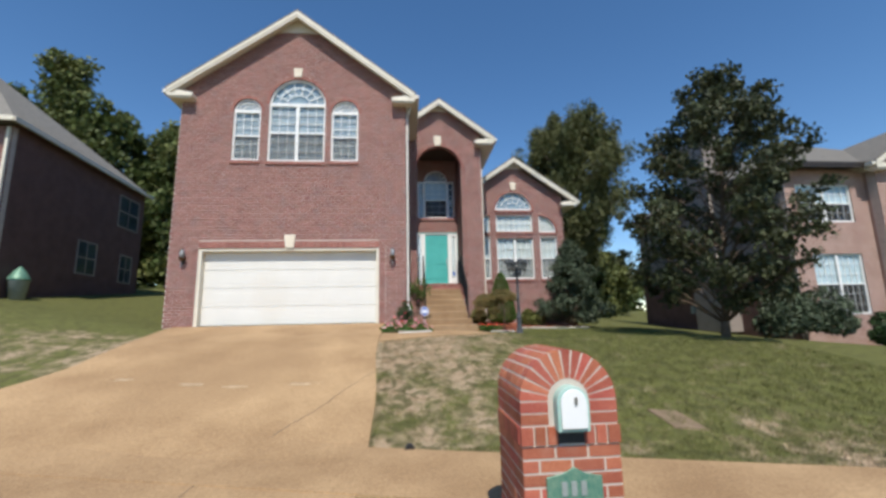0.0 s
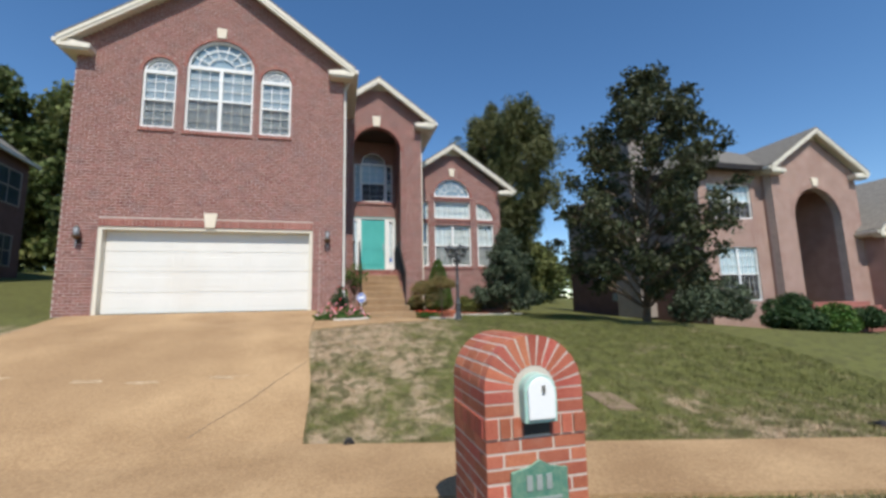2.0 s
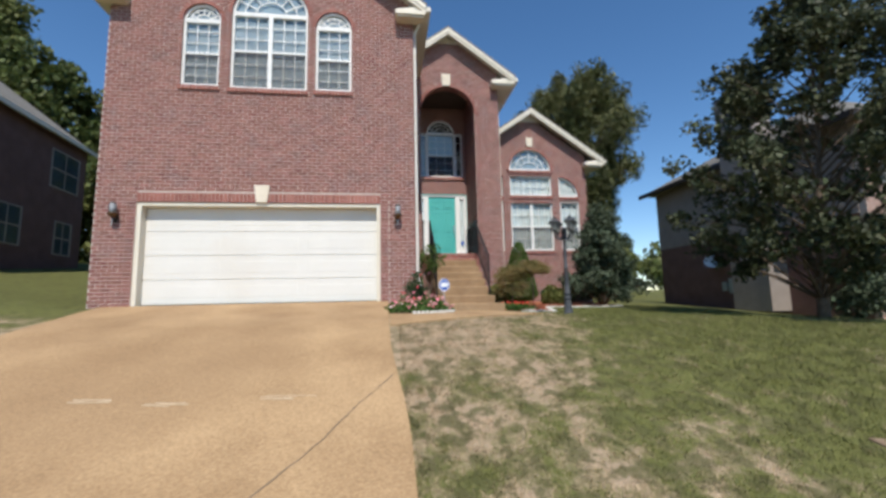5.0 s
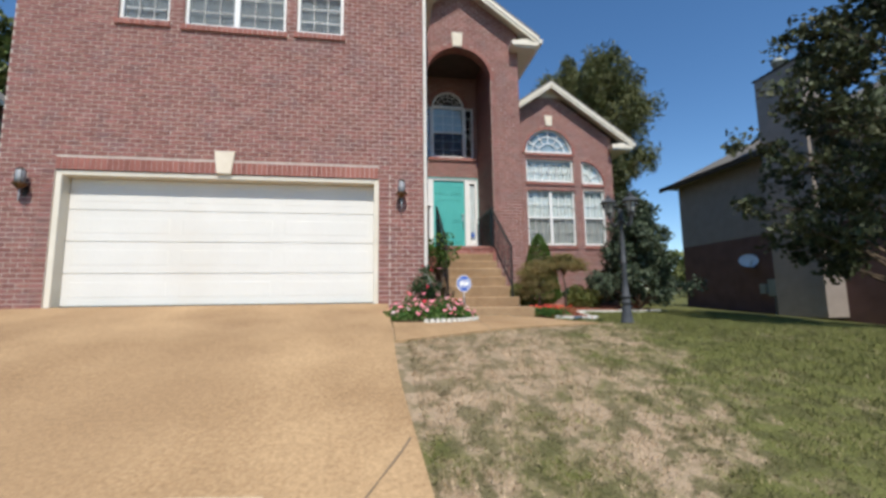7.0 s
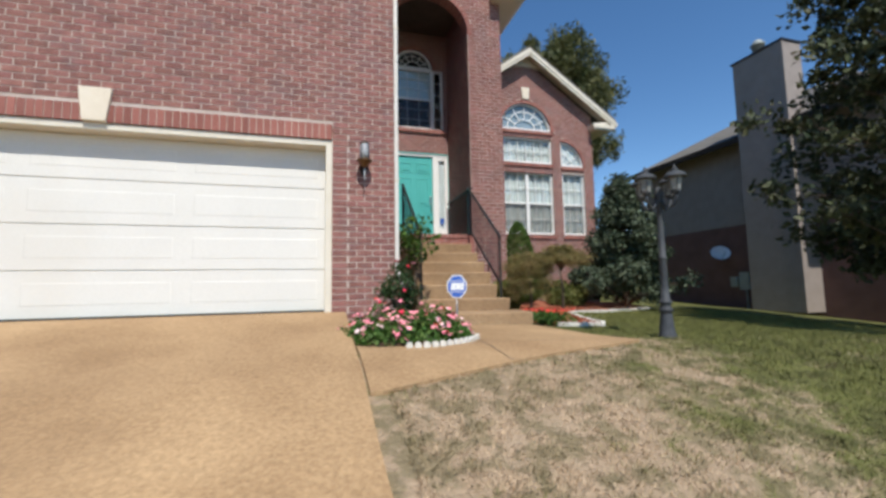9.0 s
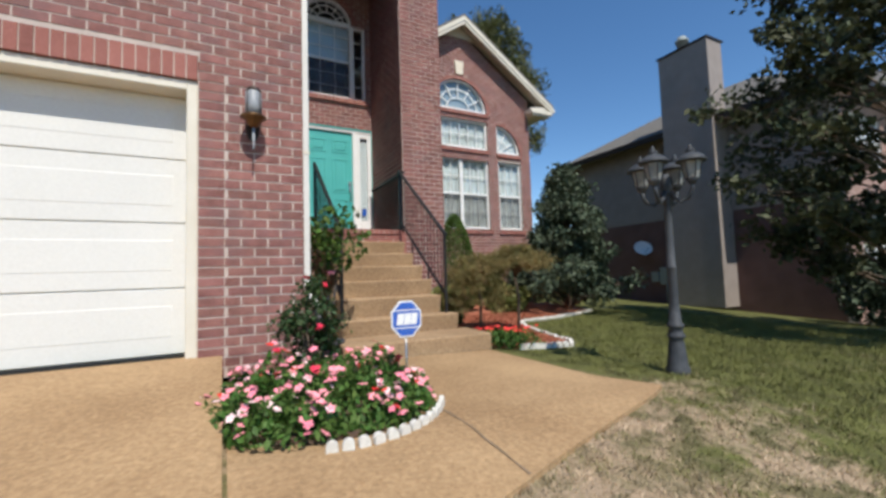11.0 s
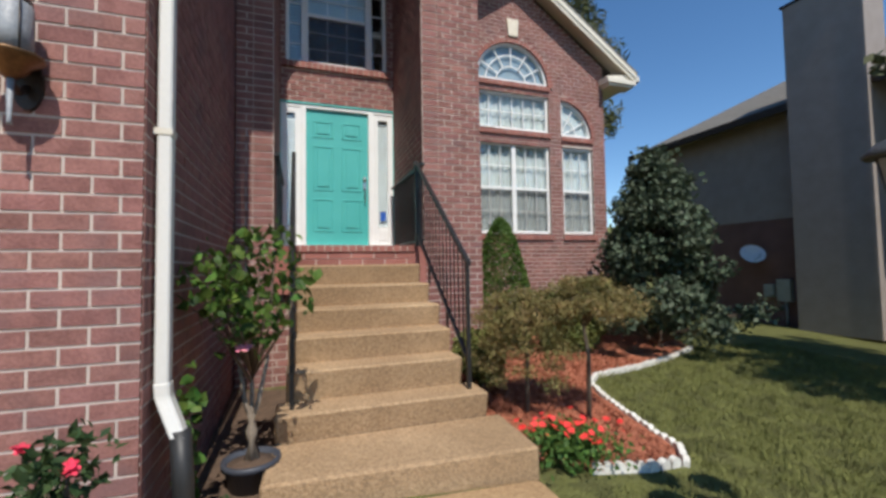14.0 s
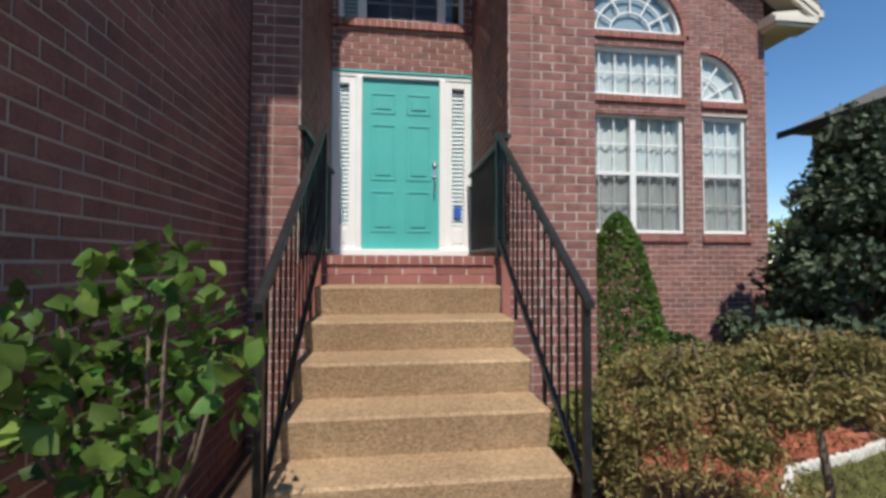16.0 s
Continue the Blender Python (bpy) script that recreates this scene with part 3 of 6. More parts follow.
def row_bricks(name, x0, x1, z0, z1, y0, y1, mat, parent, w=0.083, tilt=0.0):
    """A course of standing bricks on a mortar bed."""
    bed = boxes(name, ((x0 + 0.004, x1 - 0.004, y0 + 0.008, y1 - 0.003, z0 + 0.004 - tilt * 0.5, z1 - 0.004 - tilt),), MORTAR, parent)
    n = max(1, round((x1 - x0) / w))
    for i in range(n):
        a, b = x0 + (x1 - x0) * i / n + 0.005, x0 + (x1 - x0) * (i + 1) / n - 0.005
        bm = bmesh.new()
        for q in box(bm, a, b, y0 + random.uniform(-0.002, 0.002), y1, z0, z1):
            if q.co.y < (y0 + y1) / 2:
                q.co.z -= tilt
        part("brick", bm, mat, bed)
    return bed


def keystone(cx, z0, z1, w0, w1, y, parent):
    bm = bmesh.new()
    prism(bm, ((cx - w0 / 2, z0), (cx + w0 / 2, z0), (cx + w1 / 2, z1), (cx - w1 / 2, z1)), y - 0.035, y + 0.06)
    part("keystone", bm, STONE, parent, "cream cast stone keystone", 0.008)


def wavy(bm, x0, x1, z0, z1, y, amp, waves):
    n = max(8, int(waves * 8))
    top, bot = [], []
    for i in range(n + 1):
        x = x0 + (x1 - x0) * i / n
        d = amp * math.sin(2 * math.pi * waves * i / n + 0.7 * math.sin(i * 0.37))
        top.append(bm.verts.new((x, y + d, z1))), bot.append(bm.verts.new((x, y + d * 1.2, z0)))
    for i in range(n):
        bm.faces.new((bot[i], bot[i + 1], top[i + 1], top[i])).smooth = True


def window(parent, x0, x1, z0, z1, y, cols, rows, sash=True, units=1, arch=None, fan=0, cover="blind", label="white window with muntins", sill=True, depth=0.05, room=1.0, bar=0.05):
    """A window set in the wall face at y: casing, sash bars, muntins, panes, screens and what hangs behind.
    arch: (cx, cz, r, a0, a1) of a fanlight above z1; then z0 to z1 is the straight part."""
    yf = y + depth
    wn_ = part("window_frame", (bm := bmesh.new(), [box(bm, *b) for b in ((x0, x0 + bar, yf, yf + 0.08, z0, z1), (x1 - bar, x1, yf, yf + 0.08, z0, z1), (x0 + bar, x1 - bar, yf, yf + 0.08, z0, z0 + bar), (x0 + bar, x1 - bar, yf, yf + 0.08, z1 - bar, z1))])[0], WHITE, parent, label, 0.006) if z1 > z0 else None
    holder = wn_
    if wn_:
        uw = (x1 - x0) / units
        sc = bmesh.new()
        mid = (z0 + z1) / 2
        bar_ = lambda *q: part("muntin", (m_ := bmesh.new(), box(m_, *q))[0], WHITE, wn_)
        for u in range(units):
            a, b = x0 + u * uw, x0 + (u + 1) * uw
            if u:
                bar_(a - 0.045, a + 0.045, yf - 0.004, yf + 0.07, z0 + bar, z1 - bar)
            if sash:
                bar_(a + 0.04, b - 0.04, yf + 0.012, yf + 0.06, mid - 0.025, mid + 0.025)
            for c in range(1, cols):
                x = a + 0.04 + (b - a - 0.08) * c / cols
                bar_(x - 0.009, x + 0.009, yf + 0.03, yf + 0.05, z0 + bar, z1 - bar)
            for r in range(1, rows):
                z = z0 + (z1 - z0) * r / rows
                if not (sash and abs(z - mid) < 0.05):
                    bar_(a + 0.04, b - 0.04, yf + 0.032, yf + 0.048, z - 0.009, z + 0.009)
            part("pane", (m_ := bmesh.new(), box(m_, a + 0.04, b - 0.04, yf + 0.038, yf + 0.042, z0 + 0.03, z1 - 0.03))[0], GLASS, wn_).visible_shadow = False
            if sash:
                box(sc, a + 0.05, b - 0.05, yf + 0.018, yf + 0.02, z0 + 0.05, mid - 0.02)
        if sash:
            part("insect_screen", sc, SCREEN, wn_).visible_shadow = False
        else:
            sc.free()
        bm = bmesh.new()
        if cover == "blind":
            k = int((z1 - z0) / 0.05)
            for i in range(k):
                z = z0 + (z1 - z0) * (i + 0.5) / k
                w_ = box(bm, x0 + 0.05, x1 - 0.05, yf + 0.075, yf + 0.1, z - 0.002, z + 0.002)
                for q in w_:
                    q.co.z += 0.022 if q.co.y > yf + 0.09 else -0.026
            part("blind", bm, BLIND, wn_, "white slatted blind")
        elif cover == "curtain":
            w = x1 - x0
            for a, b in ((0.02, 0.98),):
                wavy(bm, x0 + 0.03, x1 - 0.03, z0 + 0.02, z1 - 0.02, yf + 0.1, 0.016, w * 8)
            part("curtain", bm, CURTAIN, wn_, "white gathered sheer curtain")
        elif cover == "upper":
            box(bm, x0 + 0.05, x1 - 0.05, yf + 0.085, yf + 0.09, mid, z1 - 0.03)
            part("blind", bm, PALE_SHADE, wn_, "pale blue shade drawn half down")
        else:
            bm.free()
    if arch:
        cx, cz, r, a0, a1 = arch
        bm = bmesh.new()
        n = 20
        o, i_ = arc(cx, cz, r, a0, a1, n), arc(cx, cz, r - bar, a0, a1, n)
        for k in range(n):
            prism(bm, (o[k], o[k + 1], i_[k + 1], i_[k]), yf, yf + 0.08)
        if a1 - a0 > 100:
            box(bm, cx - r + bar, cx + r - bar, yf, yf + 0.08, cz, cz + bar)
        else:
            box(bm, cx, cx + r - bar, yf, yf + 0.08, cz, cz + bar), box(bm, cx, cx + bar, yf, yf + 0.08, cz + bar, cz + r - bar)
        fr = part("fanlight", bm, WHITE, parent, "white half-round fanlight")
        bm = bmesh.new()
        for k in range(1, fan):
            t = radians(a0 + (a1 - a0) * k / fan)
            dirx, dirz = math.cos(t), math.sin(t)
            nx, nz = -dirz * 0.011, dirx * 0.011
            s0 = r * (0.42 if a1 - a0 > 100 else 0.05)
            prism(bm, [(cx + dirx * s + nx * g, cz + dirz * s + nz * g) for s, g in ((s0, 1), (s0, -1), (r - bar, -1), (r - bar, 1))][::-1], yf + 0.028, yf + 0.05)
        for q in ((0.42, 0.7) if a1 - a0 > 100 else (0.55,)):
            o, i_ = arc(cx, cz, r * q + 0.011, a0, a1, n), arc(cx, cz, r * q - 0.011, a0, a1, n)
            for k in range(n):
                prism(bm, (o[k], o[k + 1], i_[k + 1], i_[k]), yf + 0.03, yf + 0.048)
        part("muntins", bm, WHITE, fr)
        bm = bmesh.new()
        prism(bm, (arc(cx, cz, r - 0.02, a0, a1, n) + ([] if a1 - a0 > 100 else [(cx, cz)]))[::-1], yf + 0.037, yf + 0.041)
        part("pane", bm, GLASS, fr).visible_shadow = False
        if cover == "blind" or (cover == "curtain" and a1 - a0 < 100):
            bm = bmesh.new()
            prism(bm, (arc(cx, cz, r - 0.02, a0, a1, n) + ([] if a1 - a0 > 100 else [(cx, cz)]))[::-1], yf + 0.085, yf + 0.089)
            part("blind", bm, SHADE if a1 - a0 > 100 else CURTAIN, fr, "grey-blue shade behind the fanlight" if a1 - a0 > 100 else "")
    return holder


def gable_roof(parent, xc, half, z_eave, slope, yf, yb, wall_half, over=0.32, left=True):
    """Shingled gable roof with cream rake boards, soffits, eave returns and a frieze at the peak. half: from the ridge to the eave's edge."""
    zp = z_eave + slope * half
    th = 0.06
    for s in ((-1, 1) if left else (1,)):
        bm = bmesh.new()
        pts = [(xc, zp), (xc + s * (half + 0.03), z_eave - slope * 0.03), (xc + s * (half + 0.03), z_eave + th - slope * 0.03), (xc, zp + th)]
        prism(bm, pts if s > 0 else pts[::-1], yf - over - 0.02, yb)
        part("roof", bm, SHINGLE, parent, "grey-brown asphalt shingle roof slope")
        bm = bmesh.new()
        h = 0.19
        pts = [(xc, zp), (xc + s * half, z_eave), (xc + s * half, z_eave - h), (xc, zp - h)]
        prism(bm, pts if s < 0 else pts[::-1], yf - over, yf - over + 0.04)
        pts = [(xc, zp - h * 0.55), (xc + s * half, z_eave - h * 0.55), (xc + s * half, z_eave), (xc, zp)]
        prism(bm, [(x, z) for x, z in pts], yf - over - 0.02, yf - over - 0.001)
        part("rake_board", bm, TRIM, parent, "cream painted rake board")
        bm = bmesh.new()
        pts = [(xc, zp - 0.05), (xc + s * half, z_eave - 0.05), (xc + s * half, z_eave - 0.075), (xc, zp - 0.075)]
        prism(bm, pts if s < 0 else pts[::-1], yf - over + 0.041, yf + 0.05)
        part("soffit", bm, TRIM, parent)
        bm = bmesh.new()
        x0, x1 = sorted((xc + s * (half - 0.72), xc + s * half))
        box(bm, x0, x1, yf - over + 0.002, yf + 0.0, z_eave - 0.24, z_eave - 0.14)
        box(bm, x0 + 0.05, x1 - 0.05, yf - over + 0.04, yf - 0.002, z_eave - 0.29, z_eave - 0.242)
        v0, v1 = sorted((xc + s * (half - 0.72), xc + s * (half - 0.1)))
        prism(bm, ((v0, z_eave - 0.138), (v1, z_eave - 0.138), (v1, z_eave + (0.0 if s > 0 else 0.0)), (v0, z_eave - 0.1))[::1] if s > 0 else ((v0, z_eave - 0.138), (v1, z_eave - 0.138), (v1, z_eave - 0.1), (v0, z_eave)), yf - over + 0.045, yf - 0.002)
        part("eave_return", bm, TRIM, parent, "cream boxed eave return", 0.006)
        bm = bmesh.new()
        g0, g1 = sorted((xc + s * half, xc + s * (half + 0.12)))
        box(bm, g0, g1, yf - over + 0.02, yb, z_eave - 0.14, z_eave - 0.02)
        e0, e1 = sorted((xc + s * wall_half, xc + s * half))
        box(bm, e0, e1, yf + 0.002, yb, z_eave - 0.2, z_eave - 0.16)
        part("gutter", bm, TRIM, parent, "cream eave gutter", 0.01)
    bm = bmesh.new()
    d = half * 0.17
    prism(bm, ((xc - d, zp - 0.08 - slope * d), (xc + d, zp - 0.08 - slope * d), (xc, zp - 0.08)), yf - 0.03, yf + 0.1)
    part("frieze_panel", bm, TRIM, parent, "cream triangular panel under the gable peak")


YG, YP, YD, YW = 12.36, 15.05, 16.65, 17.45
G0, G1, GC = -6.74, -0.02, -3.38
SIDE_W = ((-5.22, -4.42), (-2.3, -1.48))


def garage_spans(z):
    s = [(G0, G1)]
    if z > 8.15:
        h = (11.12 - z) / 0.75 - 0.02
        s = [(max(G0, GC - h), min(G1, GC + h))] if h > 0.06 else []
    if z < 3.885:
        s = cut(s, -5.93, -0.82)
    for a, b in SIDE_W:
        if 6.27 < z < 7.95:
            s = cut(s, a, b)
        elif 7.95 <= z < 8.45:
            s = cut(s, *chord((a + b) / 2, 7.95, 0.5, z))
    if 6.25 < z < 8.19:
        s = cut(s, -4.18, -2.49)
    elif 8.19 <= z < 9.13:
        s = cut(s, *chord(-3.335, 8.19, 0.94, z))
    return s


brick_wall("garage_front", garage_spans, 1.3, 11.1, lambda u, d, z: (u, YG + d, z), 0, None, lambda u, z: u > -2.4 and z < 4.6 or u > -0.8 and z < 5.5, 0.22, "red brick front wall over the garage", stacks=((-0.82, -0.625, 3.7), (-6.12, -5.93, 3.7)))
brick_wall("garage_side", lambda z: [(YG + 0.008, 15.3)], 1.1, 8.3, lambda u, d, z: (G1 + 0.008 - d, u, z), 90, None, lambda u, z: u < 15.1 and z < 4.5, 0.22, "shaded red brick side wall")
brick_wall("garage_left", lambda z: [(YG + 0.21, 24)], 1.3, 8.3, lambda u, d, z: (G0 + d, u, z), -90, None, None, 0.22, "red brick side wall")
# stacked bricks beside the garage opening and the standing course over it
row_bricks("lintel_course", -5.93, -0.82, 3.685, 3.882, YG - 0.006, YG + 0.1, BRICK_TRIM, house)
keystone(-3.4, 3.68, 4.07, 0.23, 0.33, YG, house)
keystone(-3.36, 9.1, 9.4, 0.22, 0.27, YG, house)
for a, b in SIDE_W:
    ring("arch_course", (a + b) / 2, 7.95, 0.41, 0.5, 0, 180, YG - 0.004, YG + 0.09, BRICK_TRIM, house)
    window(house, a, b, 6.37, 7.95, YG, 3, 6, arch=((a + b) / 2, 7.95, 0.4, 0, 180), fan=6)
    row_bricks("brick_sill", a - 0.04, b + 0.04, 6.27, 6.365, YG - 0.04, YG + 0.12, BRICK_TRIM, house, tilt=0.02)
ring("arch_course", -3.335, 8.19, 0.85, 0.94, 0, 180, YG - 0.004, YG + 0.09, BRICK_TRIM, house)
window(house, -4.18, -2.49, 6.35, 8.19, YG, 3, 6, units=2, arch=(-3.335, 8.19, 0.845, 0, 180), fan=7)
row_bricks("brick_sill", -4.22, -2.45, 6.25, 6.345, YG - 0.04, YG + 0.12, BRICK_TRIM, house, tilt=0.02)
gable_roof(house, GC, 3.66, 8.46, 0.74, YG, 24, 3.36)
# garage door
boxes("door_casing", ((-5.93, -5.84, YG + 0.02, YG + 0.26, 1.44, 3.68), (-0.9, -0.82, YG + 0.02, YG + 0.26, 1.44, 3.68), (-5.84, -0.9, YG + 0.02, YG + 0.26, 3.6, 3.68)), TRIM, house, "cream garage door casing", 0.006)
gdoor = boxes("garage_door", ((-5.84, -0.9, YG + 0.25, YG + 0.29, 1.49, 3.6),), DOOR_WHITE, house, "white sectional garage door, closed")
for k in range(4):
    za = 1.49 + 0.5275 * k
    bm = bmesh.new()
    box(bm, -5.835, -0.905, YG + 0.225, YG + 0.25, za + 0.005, za + 0.523)
    bmesh.ops.bevel(bm, geom=bm.edges[:], offset=0.004, segments=1, affect="EDGES")
    part("door_section", bm, DOOR_WHITE, gdoor)
    for c in range(3):
        xa = -5.84 + 1.646 * c
        bm = bmesh.new()
        v = box(bm, xa + 0.1, xa + 1.557, YG + 0.2228, YG + 0.23, za + 0.13, za + 0.4)
        for q in v:
            if q.co.y < YG + 0.224:
                q.co.x += 0.015 if q.co.x < xa + 0.8 else -0.015
                q.co.z += 0.015 if q.co.z < za + 0.26 else -0.015
        part("raised_panel", bm, DOOR_WHITE, gdoor)
boxes("weather_strip", ((-5.84, -0.9, YG + 0.22, YG + 0.27, 1.46, 1.488),), PLASTIC, gdoor, "black rubber seal")

# porch block with the tall arch
A0, A1, AZ = 0.37, 2.06, 7.22
AC, AR = (A0 + A1) / 2, (A1 - A0) / 2


def porch_spans(z):
    s = [(0.0, 2.82)]
    if z > 8.25:
        h = (9.78 - z) / 0.73 - 0.02
        s = [(max(0.0, 1.25 - h), min(2.82, 1.25 + h))] if h > 0.06 else []
    if 2.74 < z < AZ:
        s = cut(s, A0, A1)
    elif AZ <= z < AZ + AR + 0.1:
        s = cut(s, *chord(AC, AZ, AR + 0.1, z))
    return s


brick_wall("porch_front", porch_spans, 1.05, 9.8, lambda u, d, z: (u, YP + d, z), 0, None, lambda u, z: z < 5.2, 0.3, "red brick porch front with a tall arch", stacks=((0.165, 0.37, 7.2), (2.06, 2.262, 7.2)))
brick_wall("porch_side", lambda z: [(YP + 0.29, 20)], 1.05, 8.3, lambda u, d, z: (2.82 - d, u, z), 90, None, None, 0.25, "red brick porch side wall")
ring("arch_course", AC, AZ, AR, AR + 0.1, 0, 180, YP - 0.004, YP + 0.3, BRICK_TRIM, house)
keystone(AC - 0.03, 8.08, 8.47, 0.24, 0.3, YP, house)
brick_wall("alcove_left", lambda z: [(YP + 0.008, YD)], 2.7, 8.3, lambda u, d, z: (A0 + 0.008 - d, u, z), 90, None, None, 0.2, "shaded red brick alcove wall")
brick_wall("alcove_right", lambda z: [(YP + 0.008, YD)], 2.7, 8.3, lambda u, d, z: (A1 - 0.008 + d, u, z), -90, None, None, 0.2, "shaded red brick alcove wall")


def door_spans(z):
    s = [(A0 - 0.1, A1 + 0.1)]
    if z < 5.06:
        s = cut(s, 0.35, 2.08)
    elif 5.56 < z < 7.2:
        s = cut(s, 0.45, 1.95)
    elif 7.2 <= z < 7.75:
        s = cut(s, *chord(1.2, 7.2, 0.52, z))
    return s


brick_wall("door_wall", door_spans, 2.9, 8.3, lambda u, d, z: (u, YD + d, z), 0, None, None, 0.2, "red brick wall round the front door")
boxes("porch_ceiling", ((A0 - 0.15, A1 + 0.15, YP + 0.3, YD + 0.1, 8.1, 8.2),), PORCH, house, "dark brown porch ceiling")
gable_roof(house, 1.25, 2.05, 8.32, 0.73, YP, 24, 1.57)
# upper window over the door
window(house, 0.72, 1.68, 5.65, 7.2, YD, 3, 6, cover="upper", arch=(1.2, 7.2, 0.48, 0, 180), fan=6, label="white arched window over the door")
for a, b in ((0.45, 0.72), (1.68, 1.95)):
    window(house, a, b, 5.65, 7.2, YD, 1, 5, sash=False, cover="blind" if a < 1 else "none", label="narrow white side window")
ring("arch_course", 1.2, 7.2, 0.485, 0.56, 0, 180, YD - 0.004, YD + 0.05, BRICK_TRIM, house)
row_bricks("brick_sill", 0.4, 2.0, 5.56, 5.65, YD - 0.05, YD + 0.1, BRICK_TRIM, house, tilt=0.015)
# front door with sidelights
for q in ((0.35, 0.385, YD + 0.005, YD + 0.15, 2.88, 5.06), (2.045, 2.08, YD + 0.005, YD + 0.15, 2.88, 5.06), (0.385, 2.045, YD + 0.005, YD + 0.15, 5.02, 5.06)):
    boxes("door_casing", (q,), TEAL, house, "teal painted outer door trim")
boxes("door_frame", ((0.665, 0.735, YD + 0.0, YD + 0.12, 2.9, 4.97), (1.655, 1.725, YD + 0.0, YD + 0.12, 2.9, 4.97), (0.385, 2.045, YD + 0.02, YD + 0.12, 4.965, 5.02), (0.385, 2.045, YD - 0.03, YD + 0.12, 2.8, 2.915)), WHITE, house, "white door frame", 0.006)
for a, b in ((0.385, 0.665), (1.725, 2.045)):
    sl = boxes("sidelight", ((a, a + 0.085, YD + 0.03, YD + 0.09, 2.905, 4.965), (b - 0.085, b, YD + 0.03, YD + 0.09, 2.905, 4.965), (a + 0.085, b - 0.085, YD + 0.03, YD + 0.09, 2.905, 3.2), (a + 0.085, b - 0.085, YD + 0.03, YD + 0.09, 4.88, 4.965)), WHITE, house, "white sidelight beside the door", 0.006)
    part("pane", (bm := bmesh.new(), box(bm, a + 0.08, b - 0.08, YD + 0.06, YD + 0.064, 3.21, 4.89))[0], GLASS, sl).visible_shadow = False
    bm = bmesh.new()
    for i in range(33):
        z = 3.24 + 0.05 * i
        for q in box(bm, a + 0.085, b - 0.085, YD + 0.075, YD + 0.1, z - 0.002, z + 0.002):
            q.co.z += 0.022 if q.co.y > YD + 0.09 else -0.022
    part("blind", bm, WHITE_BLIND, sl, "white slatted blind")
    boxes("panel_moulding", ((a + 0.1, b - 0.1, YD + 0.022, YD + 0.035, 2.99, 3.16),), WHITE, sl, "", 0.006)
door = boxes("front_door", ((0.735, 1.655, YD + 0.06, YD + 0.105, 2.915, 4.965),), TEAL, house, "teal six-panel front door, closed")
for c, w in ((0.985, 0.3), (1.405, 0.3)):
    for a, b in ((3.12, 3.62), (3.74, 4.42), (4.54, 4.8)):
        bm = bmesh.new()
        for q in ((c - w / 2, c + w / 2, a, a + 0.03), (c - w / 2, c + w / 2, b - 0.03, b), (c - w / 2, c - w / 2 + 0.03, a + 0.03, b - 0.03), (c + w / 2 - 0.03, c + w / 2, a + 0.03, b - 0.03)):
            box(bm, q[0], q[1], YD + 0.051, YD + 0.06, q[2], q[3])
        box(bm, c - w / 2 + 0.06, c + w / 2 - 0.06, YD + 0.048, YD + 0.06, a + 0.06, b - 0.06)
        part("door_panel", bm, TEAL, door, "", 0.004)
bm = bmesh.new()
box(bm, 1.575, 1.625, YD + 0.04, YD + 0.06, 3.78, 3.98), lathe(bm, ((0.02, 3.9), (0.026, 3.93), (0.02, 3.96)), 1.6, YD + 0.03, 10)
tube(bm, ((1.6, YD + 0.04, 3.8), (1.6, YD - 0.01, 3.76), (1.6, YD - 0.01, 3.62), (1.6, YD + 0.05, 3.58)), 0.011)
part("door_handle", bm, CHROME, door, "satin nickel handle set")
boxes("door_label", ((1.84, 1.93, YD + 0.054, YD + 0.058, 3.3, 3.44),), SIGNBLUE, house, "small blue sticker on the sidelight")

# window wall with the low gable
def win_spans(z):
    s = [(2.8, 6.82)]
    if z > 6.45:
        h = (8.32 - z) / 0.7 - 0.02
        s = [(max(2.8, 4.66 - h), min(6.82, 4.66 + h))] if h > 0.06 else []
    if 3.1 < z < 4.99 or 5.16 < z < 5.99:
        if z < 5.2 or z >= 5.16:
            s = cut(s, 3.85, 5.45)
    if 6.12 < z < 7.14:
        s = cut(s, *chord(4.65, 6.2, 0.9, max(z, 6.2)))
    if 3.1 < z < 5.0:
        s = cut(cut(s, 5.75, 6.5), 2.86, 3.58)
    if 5.14 < z < 6.03:
        r = max(0.0, 0.82 ** 2 - max(0, z - 5.22) ** 2) ** 0.5
        s = cut(cut(s, 5.74, 5.74 + r), 3.58 - r, 3.58)
    return s


brick_wall("window_wall", win_spans, 0.9, 8.3, lambda u, d, z: (u, YW + d, z), 0, None, lambda u, z: u < 6.9 and z < 3.9, 0.22, "red brick wall with tall arched windows")
brick_wall("window_side", lambda z: [(YW + 0.21, 27)], 0.9, 6.5, lambda u, d, z: (6.82 - d, u, z), 90, None, None, 0.2, "red brick side wall")
window(house, 3.85, 5.45, 3.2, 4.99, YW, 3, 4, units=2, cover="curtain", label="white double window with sheer curtains")
window(house, 3.85, 5.45, 5.26, 5.99, YW, 6, 2, sash=False, cover="curtain", label="white transom window")
window(house, 0, 0, 0, 0, YW, 1, 1, arch=(4.65, 6.22, 0.8, 0, 180), fan=6, cover="blind")
window(house, 5.76, 6.49, 3.2, 4.99, YW, 3, 4, cover="curtain", label="white sash window with sheer curtains")
window(house, 2.87, 3.57, 3.2, 4.99, YW, 3, 4, cover="curtain", label="white sash window with sheer curtains")
window(house, 0, 0, 0, 0, YW, 1, 1, arch=(5.75, 5.23, 0.74, 0, 90), fan=3, cover="curtain")
